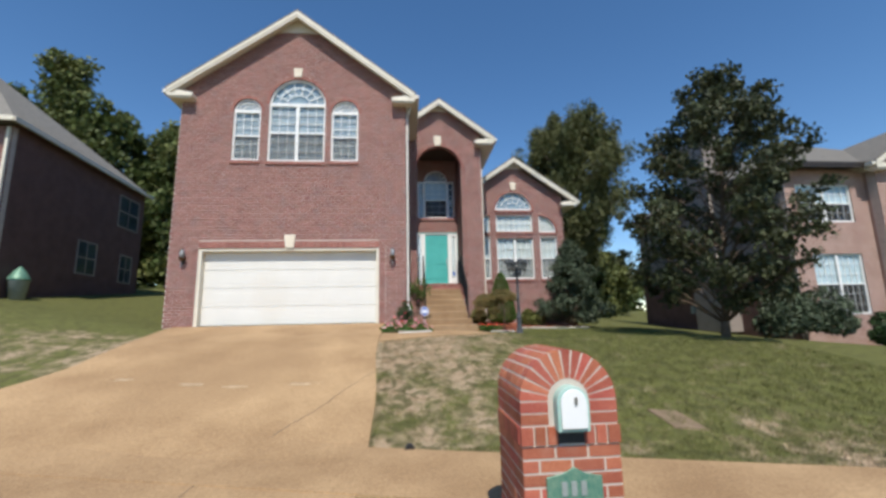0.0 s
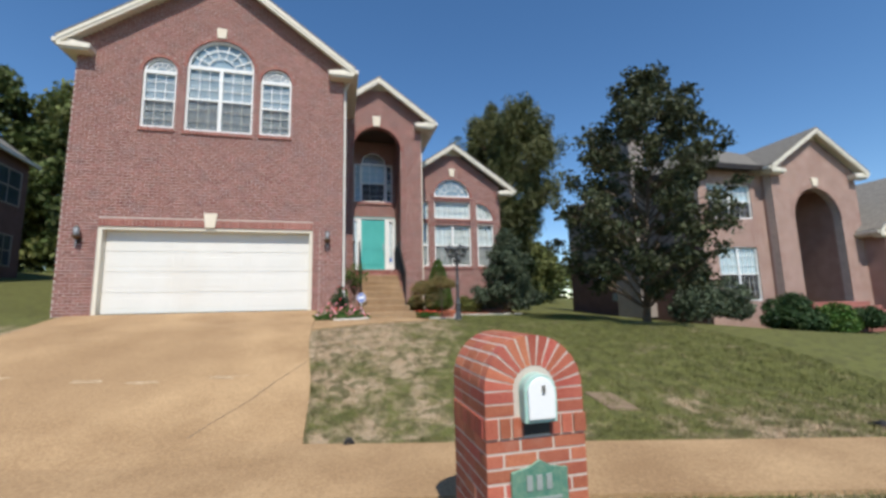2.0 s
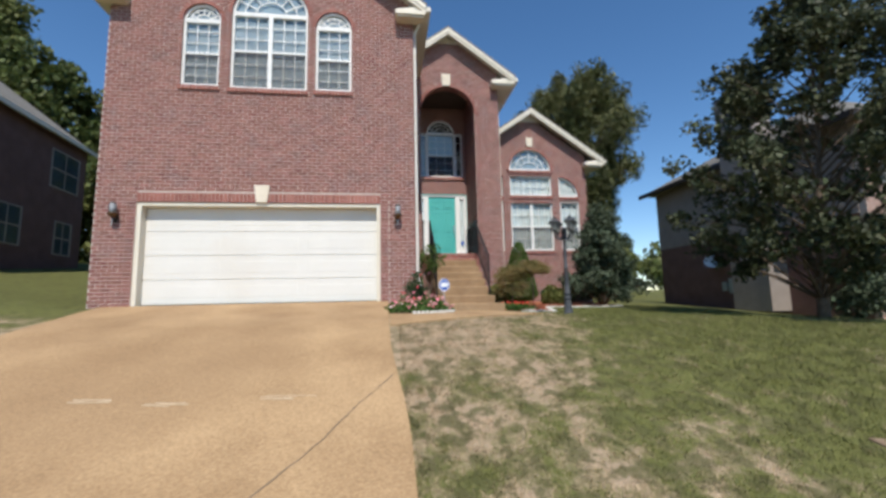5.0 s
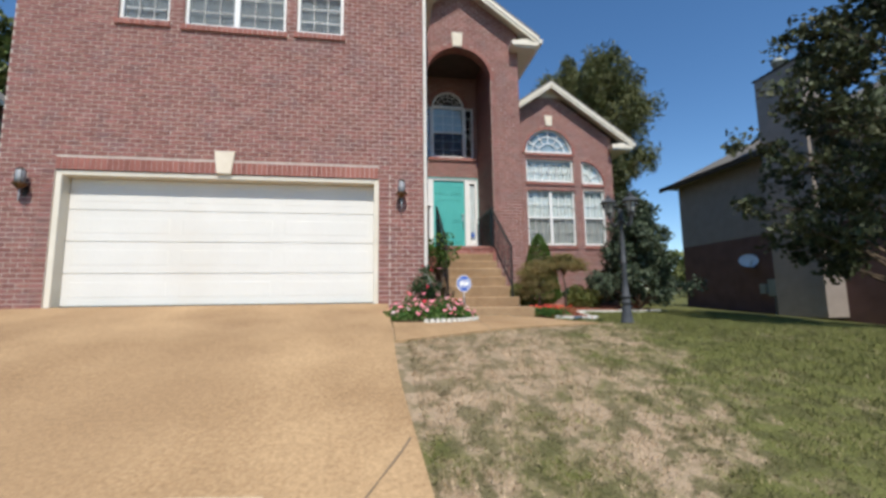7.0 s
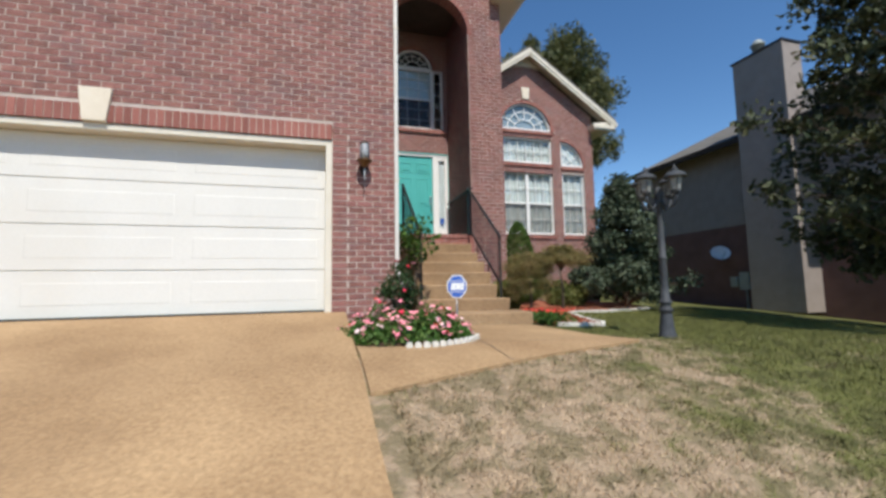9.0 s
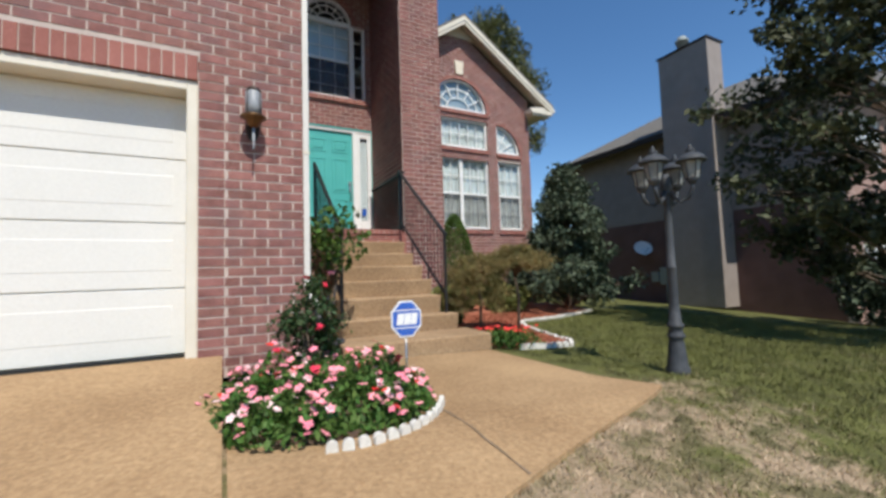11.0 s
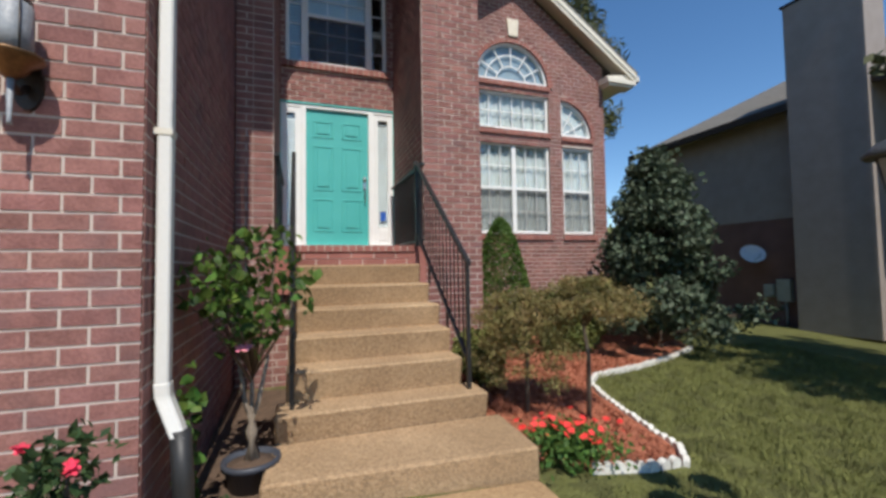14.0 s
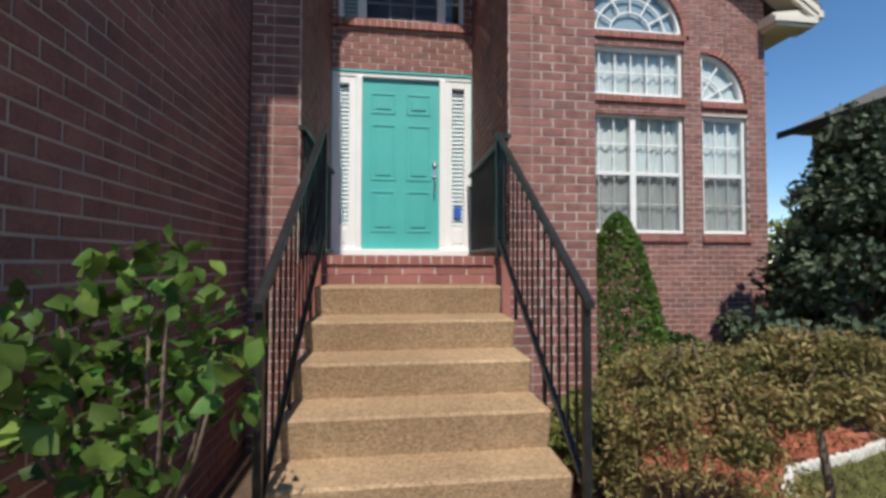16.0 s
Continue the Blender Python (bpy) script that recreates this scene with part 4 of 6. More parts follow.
window(house, 0, 0, 0, 0, YW, 1, 1, arch=(3.57, 5.23, 0.74, 90, 180), fan=3, cover="curtain")
ring("arch_course", 4.65, 6.2, 0.81, 0.9, 0, 180, YW - 0.004, YW + 0.09, BRICK_TRIM, house)
ring("arch_course", 5.745, 5.22, 0.75, 0.83, 0, 90, YW - 0.004, YW + 0.09, BRICK_TRIM, house)
ring("arch_course", 3.575, 5.22, 0.75, 0.83, 90, 180, YW - 0.004, YW + 0.09, BRICK_TRIM, house)
for a, b, z in ((3.8, 5.5, 3.1), (5.72, 6.53, 3.1), (2.84, 3.6, 3.1), (3.82, 5.48, 5.16), (3.82, 5.48, 6.12), (5.73, 6.52, 5.13), (2.84, 3.6, 5.13)):
    row_bricks("brick_sill", a, b, z, z + 0.095, YW - 0.04, YW + 0.12, BRICK_TRIM, house, tilt=0.02)
keystone(4.66, 7.12, 7.47, 0.2, 0.27, YW, house)
gable_roof(house, 4.68, 2.74, 6.6, 0.69, YW, 27, 2.15, left=True)
# main roof behind, and near-black sheets whose colour stands for unlit rooms
bm = bmesh.new()
a = [bm.verts.new(p) for p in ((2.0, 19.5, 7.6), (6.9, 21.0, 6.7), (2.2, 23.5, 9.7), (-3, 23.5, 9.7), (-3, 19.5, 7.6), (6.9, 27, 6.7), (-3, 27, 6.7))]
for q in ((4, 0, 2, 3), (0, 1, 2), (1, 5, 2), (5, 6, 3, 2), (0, 4, 6, 5, 1), (4, 3, 6)):
    bm.faces.new([a[i] for i in q])
part("roof", bm, SHINGLE, house, "grey-brown asphalt shingle main roof")
boxes("inner_room", ((G0 + 0.3, G1 - 0.3, YG + 0.9, YG + 1.0, 1.5, 8.2), (2.9, 6.7, YW + 1.2, YW + 1.3, 1.5, 6.6), (A0, A1, YD + 1.2, YD + 1.3, 2.9, 8.2)), ROOM_SHADE, house, "near-black sheet standing for the unlit room behind the windows", split=True)
boxes("inner_floor", ((G0 + 0.3, G1 - 0.3, YG + 0.23, YG + 0.9, 5.3, 5.4), (G0 + 0.3, G1 - 0.3, YG + 0.23, YG + 0.9, 8.1, 8.2), (2.9, 6.7, YW + 0.23, YW + 1.2, 2.2, 2.3), (A0, A1, YD + 0.22, YD + 1.2, 8.1, 8.2)), ROOM_SHADE, house, split=True)
boxes("back_wall", ((G0 + 0.25, 6.6, 26.8, 27, 1.2, 6.6), (G0, 2.6, 23.8, 24, 1.2, 8.2)), MORTAR, house, split=True)

# ---- steps, rails and the fittings on the wall ----
steps = thing("front_steps", (1.2, 13.6, 1.2), "tan aggregate concrete front steps with brick landing", "steps")
EDGES = ((14.62, 2.6), (14.33, 2.4), (14.04, 2.21), (13.78, 2.01), (13.54, 1.8), (13.28, 1.57))
yb = 15.02
for i, (y, z) in enumerate(EDGES):
    x0, x1 = (0.57 - 0.008 * i, 1.885 + 0.014 * i) if i < 5 else (0.47, 2.05)
    y1 = (EDGES[i - 1][0] if i else 14.96) + 0.06
    bm = bmesh.new()
    for q in box(bm, x0, x1, y, y1, z - 0.25, z):
        if q.co.y < y + 0.01 and q.co.z < z - 0.1:
            q.co.y += 0.055
    box(bm, x0 + 0.003, x1 - 0.003, y + 0.06, y1, 1.0, z - 0.24)
    part("step", bm, STEP_CON, steps, "", 0.014)
bm = bmesh.new()
slab(bm, ((0.42, 12.76), (2.12, 12.66), (2.16, 13.32), (0.45, 13.32)), 0.95, 1.375)
part("bottom_step", bm, STEP_CON, steps, "", 0.015)
boxes("landing", ((0.375, 2.055, 14.98, YD + 0.02, 2.3, 2.75),), BRICK_TRIM, steps)
boxes("landing_base", ((0.575, 1.885, 14.926, 14.97, 2.3, 2.746),), MORTAR, steps)
row_bricks("landing_course", 0.56, 1.9, 2.75, 2.82, 14.9, 15.02, BRICK_TRIM, steps)
bm = bmesh.new()
for r in range(2):
    for i in range(7):
        a = 0.56 + 0.25 * i - (0.125 if r else 0)
        u0, u1 = max(0.56, a), min(1.9, a + 0.239)
        if u1 - u0 > 0.03:
            box(bm, u0, u1, 14.92, 14.935, 2.605 + 0.073 * r, 2.67 + 0.073 * r)
part("landing_bricks", bm, BRICK_TRIM, steps)
boxes("landing_floor", ((0.375, 2.055, 15.025, YD - 0.032, 2.75, 2.817),), BRICK_TRIM, steps, "brick paved landing")


def railing(x, lean):
    rail = thing("railing", (x, 14.2, 1.55), "black wrought iron stair railing with thin balusters", "railing", "stair railings")
    lo, hi = (13.42, 2.62), (14.93, 3.79)
    at = lambda y: lo[1] + (hi[1] - lo[1]) * (y - lo[0]) / (hi[0] - lo[0])
    bm = bmesh.new()
    v = [(x + a, y, at(y) + b) for y in (13.38, 14.95) for a, b in ((-0.021, -0.016), (0.021, -0.016), (0.021, 0.014), (0.011, 0.02), (-0.011, 0.02), (-0.021, 0.014))]
    q = [bm.verts.new(p) for p in v]
    for k in range(6):
        bm.faces.new((q[k], q[(k + 1) % 6], q[6 + (k + 1) % 6], q[6 + k]))
    bm.faces.new(q[:6][::-1]), bm.faces.new(q[6:])
    part("handrail", bm, IRON, rail)
    bm = bmesh.new()
    q = [bm.verts.new((x + a, y, at(y) - 0.83 + b)) for y in (13.42, 14.93) for a, b in ((-0.016, -0.012), (0.016, -0.012), (0.016, 0.012), (-0.016, 0.012))]
    for k in range(4):
        bm.faces.new((q[k], q[(k + 1) % 4], q[4 + (k + 1) % 4], q[4 + k]))
    bm.faces.new(q[:4][::-1]), bm.faces.new(q[4:])
    part("bottom_rail", bm, IRON, rail)
    boxes("post", ((x - 0.016, x + 0.016, 13.404, 13.436, 1.54, at(13.42)),), IRON, rail)
    boxes("post", ((x - 0.02, x + 0.02, 14.92, 14.96, 2.81, at(14.94)),), IRON, rail)
    for i in range(1, 15):
        y = 13.42 + 1.51 * i / 15
        bm = bmesh.new()
        n = 10
        R = []
        for k in range(n + 1):
            z = at(y) - 0.82 + 0.81 * k / n
            tw = radians(36 * k) if 2 < k < 8 else 0
            R.append([bm.verts.new((x + 0.0085 * math.cos(tw + radians(45 + 90 * c)), y + 0.0085 * math.sin(tw + radians(45 + 90 * c)), z)) for c in range(4)])
        for a_, b_ in zip(R, R[1:]):
            for c in range(4):
                bm.faces.new((a_[c], a_[(c + 1) % 4], b_[(c + 1) % 4], b_[c]))
        part("baluster", bm, IRON, rail)
    for y, z0 in ((13.84, 1.97), (14.38, 2.39)):
        boxes("foot", ((x - 0.01, x + 0.01, y + 0.08, y + 0.1, z0 - 0.01, at(y + 0.09) - 0.83),), IRON, rail)
    # guard along the landing edge
    x = 2.02 if x > 1.2 else 0.41
    for i in range(1, 16):
        yy = 14.97 + 0.1 * i
        boxes("baluster", ((x - 0.008, x + 0.008, yy, yy + 0.016, 2.9, 3.78),), IRON, rail)
    boxes("landing_rail", ((x - 0.016, x + 0.016, 14.96, 16.6, 2.875, 2.9),), IRON, rail)
    boxes("landing_rail", ((x - 0.026, x + 0.026, 14.94, 16.6, 3.775, 3.81),), IRON, rail)
    return rail


railing(1.94, 0)
railing(0.58, 0)

# downspouts
ds = thing("downspout", (0.04, 12.5, 1.2), "cream metal downspout on the house corner", "downspout")
def spout(bm, pts, w, d):
    rings = [[bm.verts.new((x + a, y + b, z)) for a, b in ((-w, -d), (w, -d), (w, d), (-w, d))] for x, y, z in pts]
    for a, b in zip(rings, rings[1:]):
        for c in range(4):
            bm.faces.new((a[c], a[(c + 1) % 4], b[(c + 1) % 4], b[c]))
    bm.faces.new(rings[0]), bm.faces.new(rings[-1][::-1])
bm = bmesh.new()
spout(bm, ((0.16, 12.5, 8.28), (0.03, 12.5, 8.0), (0.03, 12.5, 2.0)), 0.03, 0.036)
part("pipe", bm, DOOR_WHITE, ds, "", 0.008)
bm = bmesh.new()
spout(bm, ((0.03, 12.5, 2.05), (0.035, 12.5, 1.98), (0.11, 12.46, 1.8)), 0.033, 0.039)
part("elbow", bm, DOOR_WHITE, ds, "", 0.008)
bm = bmesh.new()
tube(bm, ((0.11, 12.465, 1.83), (0.13, 12.44, 1.6), (0.14, 12.42, 1.15)), 0.045, 10)
part("drain_pipe", bm, PLASTIC, ds, "black plastic drain pipe")
for z in (3.2, 5.4, 7.4):
    boxes("strap", ((-0.018, 0.064, 12.46, 12.54, z, z + 0.03),), TRIM, ds)
ds2 = thing("downspout", (2.9, 15.0, 1.3), "cream metal downspout on the porch corner", "downspout")
bm = bmesh.new()
spout(bm, ((2.87, 15.35, 8.1), (2.87, 15.35, 1.2)), 0.04, 0.04)
part("pipe", bm, TRIM, ds2, "", 0.006)


def sconce():
    s = thing("wall_lantern", (0, 0, 0), "dark bronze carriage lantern on the brick wall", "wall lamp", "garage lanterns")
    bm = bmesh.new()
    prism(bm, [(0.06 * math.cos(radians(20 * k)), -0.15 + 0.13 * math.sin(radians(20 * k))) for k in range(18)], -0.022, 0.004)
    part("back_plate", bm, BRONZE, s, "dark oval back plate")
    bm = bmesh.new()
    tube(bm, ((0, -0.02, -0.17), (0, -0.08, -0.22), (0, -0.13, -0.2), (0, -0.145, -0.14)), 0.014)
    part("arm", bm, BRONZE, s)
    bm = bmesh.new()
    tube(bm, ((0, -0.145, -0.39), (0, -0.145, -0.37), (0, -0.145, -0.17)), [0.012, 0.009, 0.015], 8)
    part("finial", bm, FROSTED, s, "pale grey drop finial")
    bm = bmesh.new()
    lathe(bm, ((0.02, -0.18), (0.055, -0.15), (0.075, -0.115), (0.118, -0.085), (0.118, -0.072), (0.075, -0.065), (0.02, -0.062)), 0, -0.145, 16)
    part("tray", bm, BRASS, s, "brown antique brass skirt")
    bm = bmesh.new()
    lathe(bm, ((0.078, -0.066), (0.074, 0.04), (0.072, 0.165), (0.06, 0.175)), 0, -0.145, 16)
    part("glass_shade", bm, FROSTED, s, "grey seeded glass cylinder")
    bm = bmesh.new()
    for k in range(4):
        a = radians(45 + 90 * k)
        tube(bm, ((0.08 * math.cos(a), -0.145 + 0.08 * math.sin(a), -0.066), (0.075 * math.cos(a), -0.145 + 0.075 * math.sin(a), 0.165)), 0.004, 5)
    part("cage", bm, BRONZE, s)
    bm = bmesh.new()
    lathe(bm, ((0.066, 0.172), (0.07, 0.182), (0.056, 0.205), (0.03, 0.222), (0.012, 0.228), (0.004, 0.245)), 0, -0.145, 12)
    part("cap", bm, BRONZE, s)
    return s


sc = sconce()
sc.scale = (0.85, 0.85, 0.85)
sc.location = (-0.42, YG, 3.46)
copy_thing(sc, pose(-6.31, YG, 3.46))

# ---- lamp post ----
LX, LY = 2.92, 10.94
LZ = ground_z(LX, LY)
post = thing("street_lamp", (LX, LY, LZ), "black cast metal lamp post with four lanterns", "lamp post")
bm = bmesh.new()
lathe(bm, [(0.86 * r, LZ - 0.03 + 0.86 * z) for r, z in ((0.115, 0), (0.115, 0.08), (0.1, 0.12), (0.075, 0.35), (0.07, 0.39), (0.088, 0.4), (0.088, 0.43), (0.07, 0.445), (0.068, 0.5), (0.085, 0.51), (0.085, 0.535), (0.062, 0.55), (0.05, 0.75), (0.046, 1.1), (0.052, 1.11), (0.052, 1.13), (0.043, 1.14), (0.036, 1.84), (0.048, 1.86), (0.048, 1.9), (0.06, 1.95), (0.05, 2.06), (0.03, 2.1))], LX, LY, 16)
part("post", bm, LAMPBLACK, post, "", 0)


def lantern(px, py, pz):
    bm = bmesh.new()
    lathe(bm, [(0.88 * r, pz + 0.95 * z) for r, z in ((0.02, 0), (0.05, 0.03), (0.062, 0.05), (0.06, 0.065))], px, py, 8, False)
    base = part("lantern", bm, LAMPBLACK, post)
    bm = bmesh.new()
    lathe(bm, [(0.054, pz + 0.054), (0.079, pz + 0.198)], px, py, 6, False)
    part("lantern_glass", bm, LAMPFROST, base, "dusty frosted glass")
    bm = bmesh.new()
    for k in range(6):
        a = radians(60 * k)
        tube(bm, ((px + 0.054 * math.cos(a), py + 0.054 * math.sin(a), pz + 0.058), (px + 0.08 * math.cos(a), py + 0.08 * math.sin(a), pz + 0.21)), 0.006, 5)
    part("lantern_cage", bm, LAMPBLACK, base)["kind"] = "stuff"
    bm = bmesh.new()
    lathe(bm, [(0.88 * r, pz + 0.95 * z) for r, z in ((0.14, 0.212), (0.144, 0.222), (0.125, 0.242), (0.095, 0.272), (0.055, 0.29), (0.034, 0.294), (0.048, 0.308), (0.048, 0.322), (0.018, 0.33), (0.022, 0.346), (0.004, 0.378))], px, py, 12)
    part("lantern_roof", bm, LAMPBLACK, base)


for k in range(4):
    a = radians(-169 + 90 * k)
    cx, cy = math.cos(a), math.sin(a)
    bm = bmesh.new()
    tube(bm, [(LX + cx * r * 0.8, LY + cy * r * 0.8, LZ - 0.025 + 0.86 * z) for r, z in ((0.03, 1.92), (0.08, 1.83), (0.15, 1.79), (0.23, 1.82), (0.27, 1.9), (0.275, 1.97))], [0.022, 0.02, 0.018, 0.018, 0.018, 0.02])
    part("arm", bm, LAMPBLACK, post)
    lantern(LX + cx * 0.22, LY + cy * 0.22, LZ + 1.645)

# ---- brick mailbox pillar ----
MX0, MX1, MY0, MY1, MS = 0.695, 1.315, 2.68, 3.34, 0.993
MC, MR = (MX0 + MX1) / 2, (MX1 - MX0) / 2
mail = thing("mailbox_pillar", (MC, 3.05, -0.2), "orange-red brick mailbox pillar with rounded top", "mailbox")
bm = bmesh.new()
prism(bm, [(MX0 + 0.003, -0.3), (MX1 - 0.003, -0.3)] + arc(MC, MS, MR - 0.003, 0, 180, 24), MY0 + 0.003, MY1 - 0.003)
core = part("core", bm, MORTAR_BOX, mail, "pale mortar core")


def mail_bricks():
    row = 0.0795
    # straight courses below the band
    for i in range(12):
        z = 0.732 - row * (i + 1)
        for face in range(4):
            n = 3
            span = (MX1 - MX0) if face in (0, 2) else (MY1 - MY0)
            L = span / n
            o = (i % 2) * L / 2
            for k in range(n + 1):
                u0, u1 = max(0, k * L - o), min(span, (k + 1) * L - o)
                if u1 - u0 < 0.04:
                    continue
                bm = bmesh.new()
                a, b = u0 + 0.007 * (u0 > 0), u1 - 0.007 * (u1 < span)
                zz = (z + 0.007, z + row - 0.007)
                d = random.uniform(-0.002, 0.002)
                if face == 0:
                    box(bm, MX0 + a, MX0 + b, MY0 + d, MY0 + 0.03, *zz)
                elif face == 2:
                    box(bm, MX0 + a, MX0 + b, MY1 - 0.03, MY1 + d, *zz)
                elif face == 1:
                    box(bm, MX0 + d, MX0 + 0.03, MY0 + a + (0.031 if a < 0.04 else 0), MY0 + b - (0.031 if b > span - 0.04 else 0), *zz)
                else:
                    box(bm, MX1 - 0.03, MX1 + d, MY0 + a + (0.031 if a < 0.04 else 0), MY0 + b - (0.031 if b > span - 0.04 else 0), *zz)
                part("brick", bm, BRICK_BOX, mail)
    # standing band
    for face in range(4):
        span = (MX1 - MX0) if face in (0, 2) else (MY1 - MY0)
        n = round(span / 0.082)
        for k in range(n):
            a, b = span * k / n + 0.007, span * (k + 1) / n - 0.007
            if face == 0 and abs((a + b) / 2 - span / 2) < 0.09:
                continue
            bm = bmesh.new()
            e = 0.012
            if face == 0:
                box(bm, MX0 + a - e * (k == 0), MX0 + b + e * (k == n - 1), MY0 - e, MY0 + 0.03, 0.737, 0.842)
            elif face == 2:
                box(bm, MX0 + a, MX0 + b, MY1 - 0.03, MY1 + e, 0.737, 0.842)
            elif face == 1:
                box(bm, MX0 - e, MX0 + 0.03, MY0 + max(a, 0.032), MY0 + min(b, span - 0.032), 0.737, 0.842)
            else:
                box(bm, MX1 - 0.03, MX1 + e, MY0 + max(a, 0.032), MY0 + min(b, span - 0.032), 0.737, 0.842)
            part("brick", bm, BRICK_BOX, mail)
    # arch: side courses, then wedges, each wedge row three bricks deep
    inner = 0.135
    for s in (-1, 1):
        for i in range(2):
            z0, z1 = 0.854 + i * 0.072, 0.916 + i * 0.072
            x0, x1 = sorted((MC + s * inner, MC + s * MR))
            bm = bmesh.new()
            box(bm, x0, x1, MY0, MY0 + 0.1, z0, z1)
            part("brick", bm, BRICK_BOX, mail)
            for k in range(3):
                bm = bmesh.new()
                y0, y1 = MY0 + 0.105 + 0.186 * k, MY0 + 0.105 + 0.186 * (k + 1) - 0.014
                box(bm, x0, x1, y0, min(y1, MY1), z0, z1)
                part("brick", bm, BRICK_BOX, mail)
    n = 13
    for i in range(n):
        a0, a1 = 180 * (i + 0.1) / n, 180 * (i + 0.9) / n
        for k in range(4):
            y0, y1 = (MY0, MY0 + 0.094) if k == 0 else (MY0 + 0.108 + 0.186 * (k - 1), MY0 + 0.108 + 0.186 * k - 0.014)
            bm = bmesh.new()
            am = (a0 + a1) / 2
            prism(bm, [(MC + r * math.cos(radians(a)), MS + r * math.sin(radians(a))) for r, a in ((inner, a0), (MR, a0), (MR, am), (MR, a1), (inner, a1))], y0, min(y1, MY1))
            part("brick", bm, BRICK_BOX, mail)


bm = bmesh.new()
pts = [(MC - 0.1, 0.822), (MC + 0.1, 0.822)] + arc(MC, 0.99, 0.1, 0, 180, 14)
prism(bm, pts, MY0 - 0.075, MY0 + 0.12)
shell = part("mail_shell", bm, MINT, mail, "mint green metal mailbox shell", 0.004)
bm = bmesh.new()
prism(bm, [(MC - 0.082, 0.842), (MC + 0.082, 0.842)] + arc(MC, 0.99, 0.082, 0, 180, 14), MY0 - 0.092, MY0 - 0.076)
mdoor = part("mail_door", bm, WHITE, mail, "white mailbox door", 0.005)
boxes("latch", ((MC + 0.0, MC + 0.02, MY0 - 0.105, MY0 - 0.0915, 0.985, 1.03),), CHROME, mdoor, "grey latch", 0.004)
bm = bmesh.new()
# added black block: stands for the mailbox's shade on the brick band
boxes("recess", ((MC - 0.1, MC + 0.1, MY0 - 0.004, MY0 + 0.05, 0.742, 0.82),), PLASTIC, mail, "black block standing for shaded bricks under the mailbox")
prism(bm, ((MC - 0.175, 0.36), (MC + 0.175, 0.36), (MC + 0.175, 0.555), (MC + 0.07, 0.565), (MC, 0.61), (MC - 0.07, 0.565), (MC - 0.175, 0.555)), MY0 - 0.018, MY0 - 0.003)
plaque = part("plaque", bm, GREEN_METAL, mail, "green metal number plaque", 0.005)
boxes("number_bars", [(MC - 0.085 + 0.06 * k, MC - 0.05 + 0.06 * k, MY0 - 0.024, MY0 - 0.018, 0.45, 0.53) for k in range(3)] + [(MC - 0.13, MC + 0.13, MY0 - 0.023, MY0 - 0.018, 0.395, 0.41)], GREYGREEN, plaque, "worn grey-green numerals")
LATER_MAIL = mail_bricks

# lid in the lawn and drain mouths at the pavement
bm = bmesh.new()
slab(bm, ((3.5, 6.2), (3.9, 6.1), (4.0, 5.6), (3.58, 5.7)), lambda x, y: ground_z(x, y) - 0.1, lambda x, y: ground_z(x, y) + 0.025)
tagged(part("meter_lid", bm, CRACK, None, "", 0.01), "brown utility meter lid in the dry lawn", "meter lid")
for x, y in ((0.02, 5.42), (6.35, 4.22)):
    t = thing("drain_outlet", (x, y, ground_z(x, y)), "black plastic drain outlet in the lawn edge", "drain")
    bm = bmesh.new()
    z = ground_z(x, y)
    tube(bm, ((x + 0.01, y + 0.16, z - 0.01), (x, y + 0.04, z + 0.035), (x, y - 0.04, z + 0.03)), 0.055, 10)
    part("pipe", bm, PLASTIC, t)
    bm = bmesh.new()
    tube(bm, ((x, y - 0.04, z + 0.03), (x, y - 0.065, z + 0.028)), 0.066, 10)
    part("collar", bm, PLASTIC, t)

# ---- neighbouring houses ----
right_house = thing("house", (17, 18, 0.9), "pale brick two-storey house with dark grey-brown siding", "house")
# side wall away from the sun: its shade is painted in as darker brick
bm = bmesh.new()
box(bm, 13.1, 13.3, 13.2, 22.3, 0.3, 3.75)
part("wall", bm, BRICK_SHADE, right_house, "lower brick side wall, coloured darker for its shade")
for i in range(19):
    z = 3.75 + 0.15 * i
    bm = bmesh.new()
    for q in box(bm, 13.08, 13.3, 13.2, 22.3, z, z + 0.15):
        if q.co.x < 13.2 and q.co.z > z + 0.05:
            q.co.x += 0.015
    part("siding_board", bm, SIDING, right_house, "taupe lap siding board" if i == 0 else "")
RW = ((13.75, 15.6, 1.45, 3.5), (13.5, 15.6, 4.62, 5.97))


def pale_spans(z):
    s = [(13.1, 16.2)]
    for a, b, c, d in RW:
        if c < z < d:
            s = cut(s, a, b)
    return s


def entry_spans(z):
    s = [(16.2, 20.7)]
    if z > 6.5:
        h = (8.1 - z) / 0.66
        s = [(18.48 - h, 18.48 + h)] if h > 0.1 else []
        s = [(max(16.2, a), min(20.7, b)) for a, b in s]
    if z < 4.65:
        s = cut(s, 17.2, 19.65)
    elif z < 5.9:
        s = cut(s, *chord(18.42, 4.65, 1.23, z))
    return s


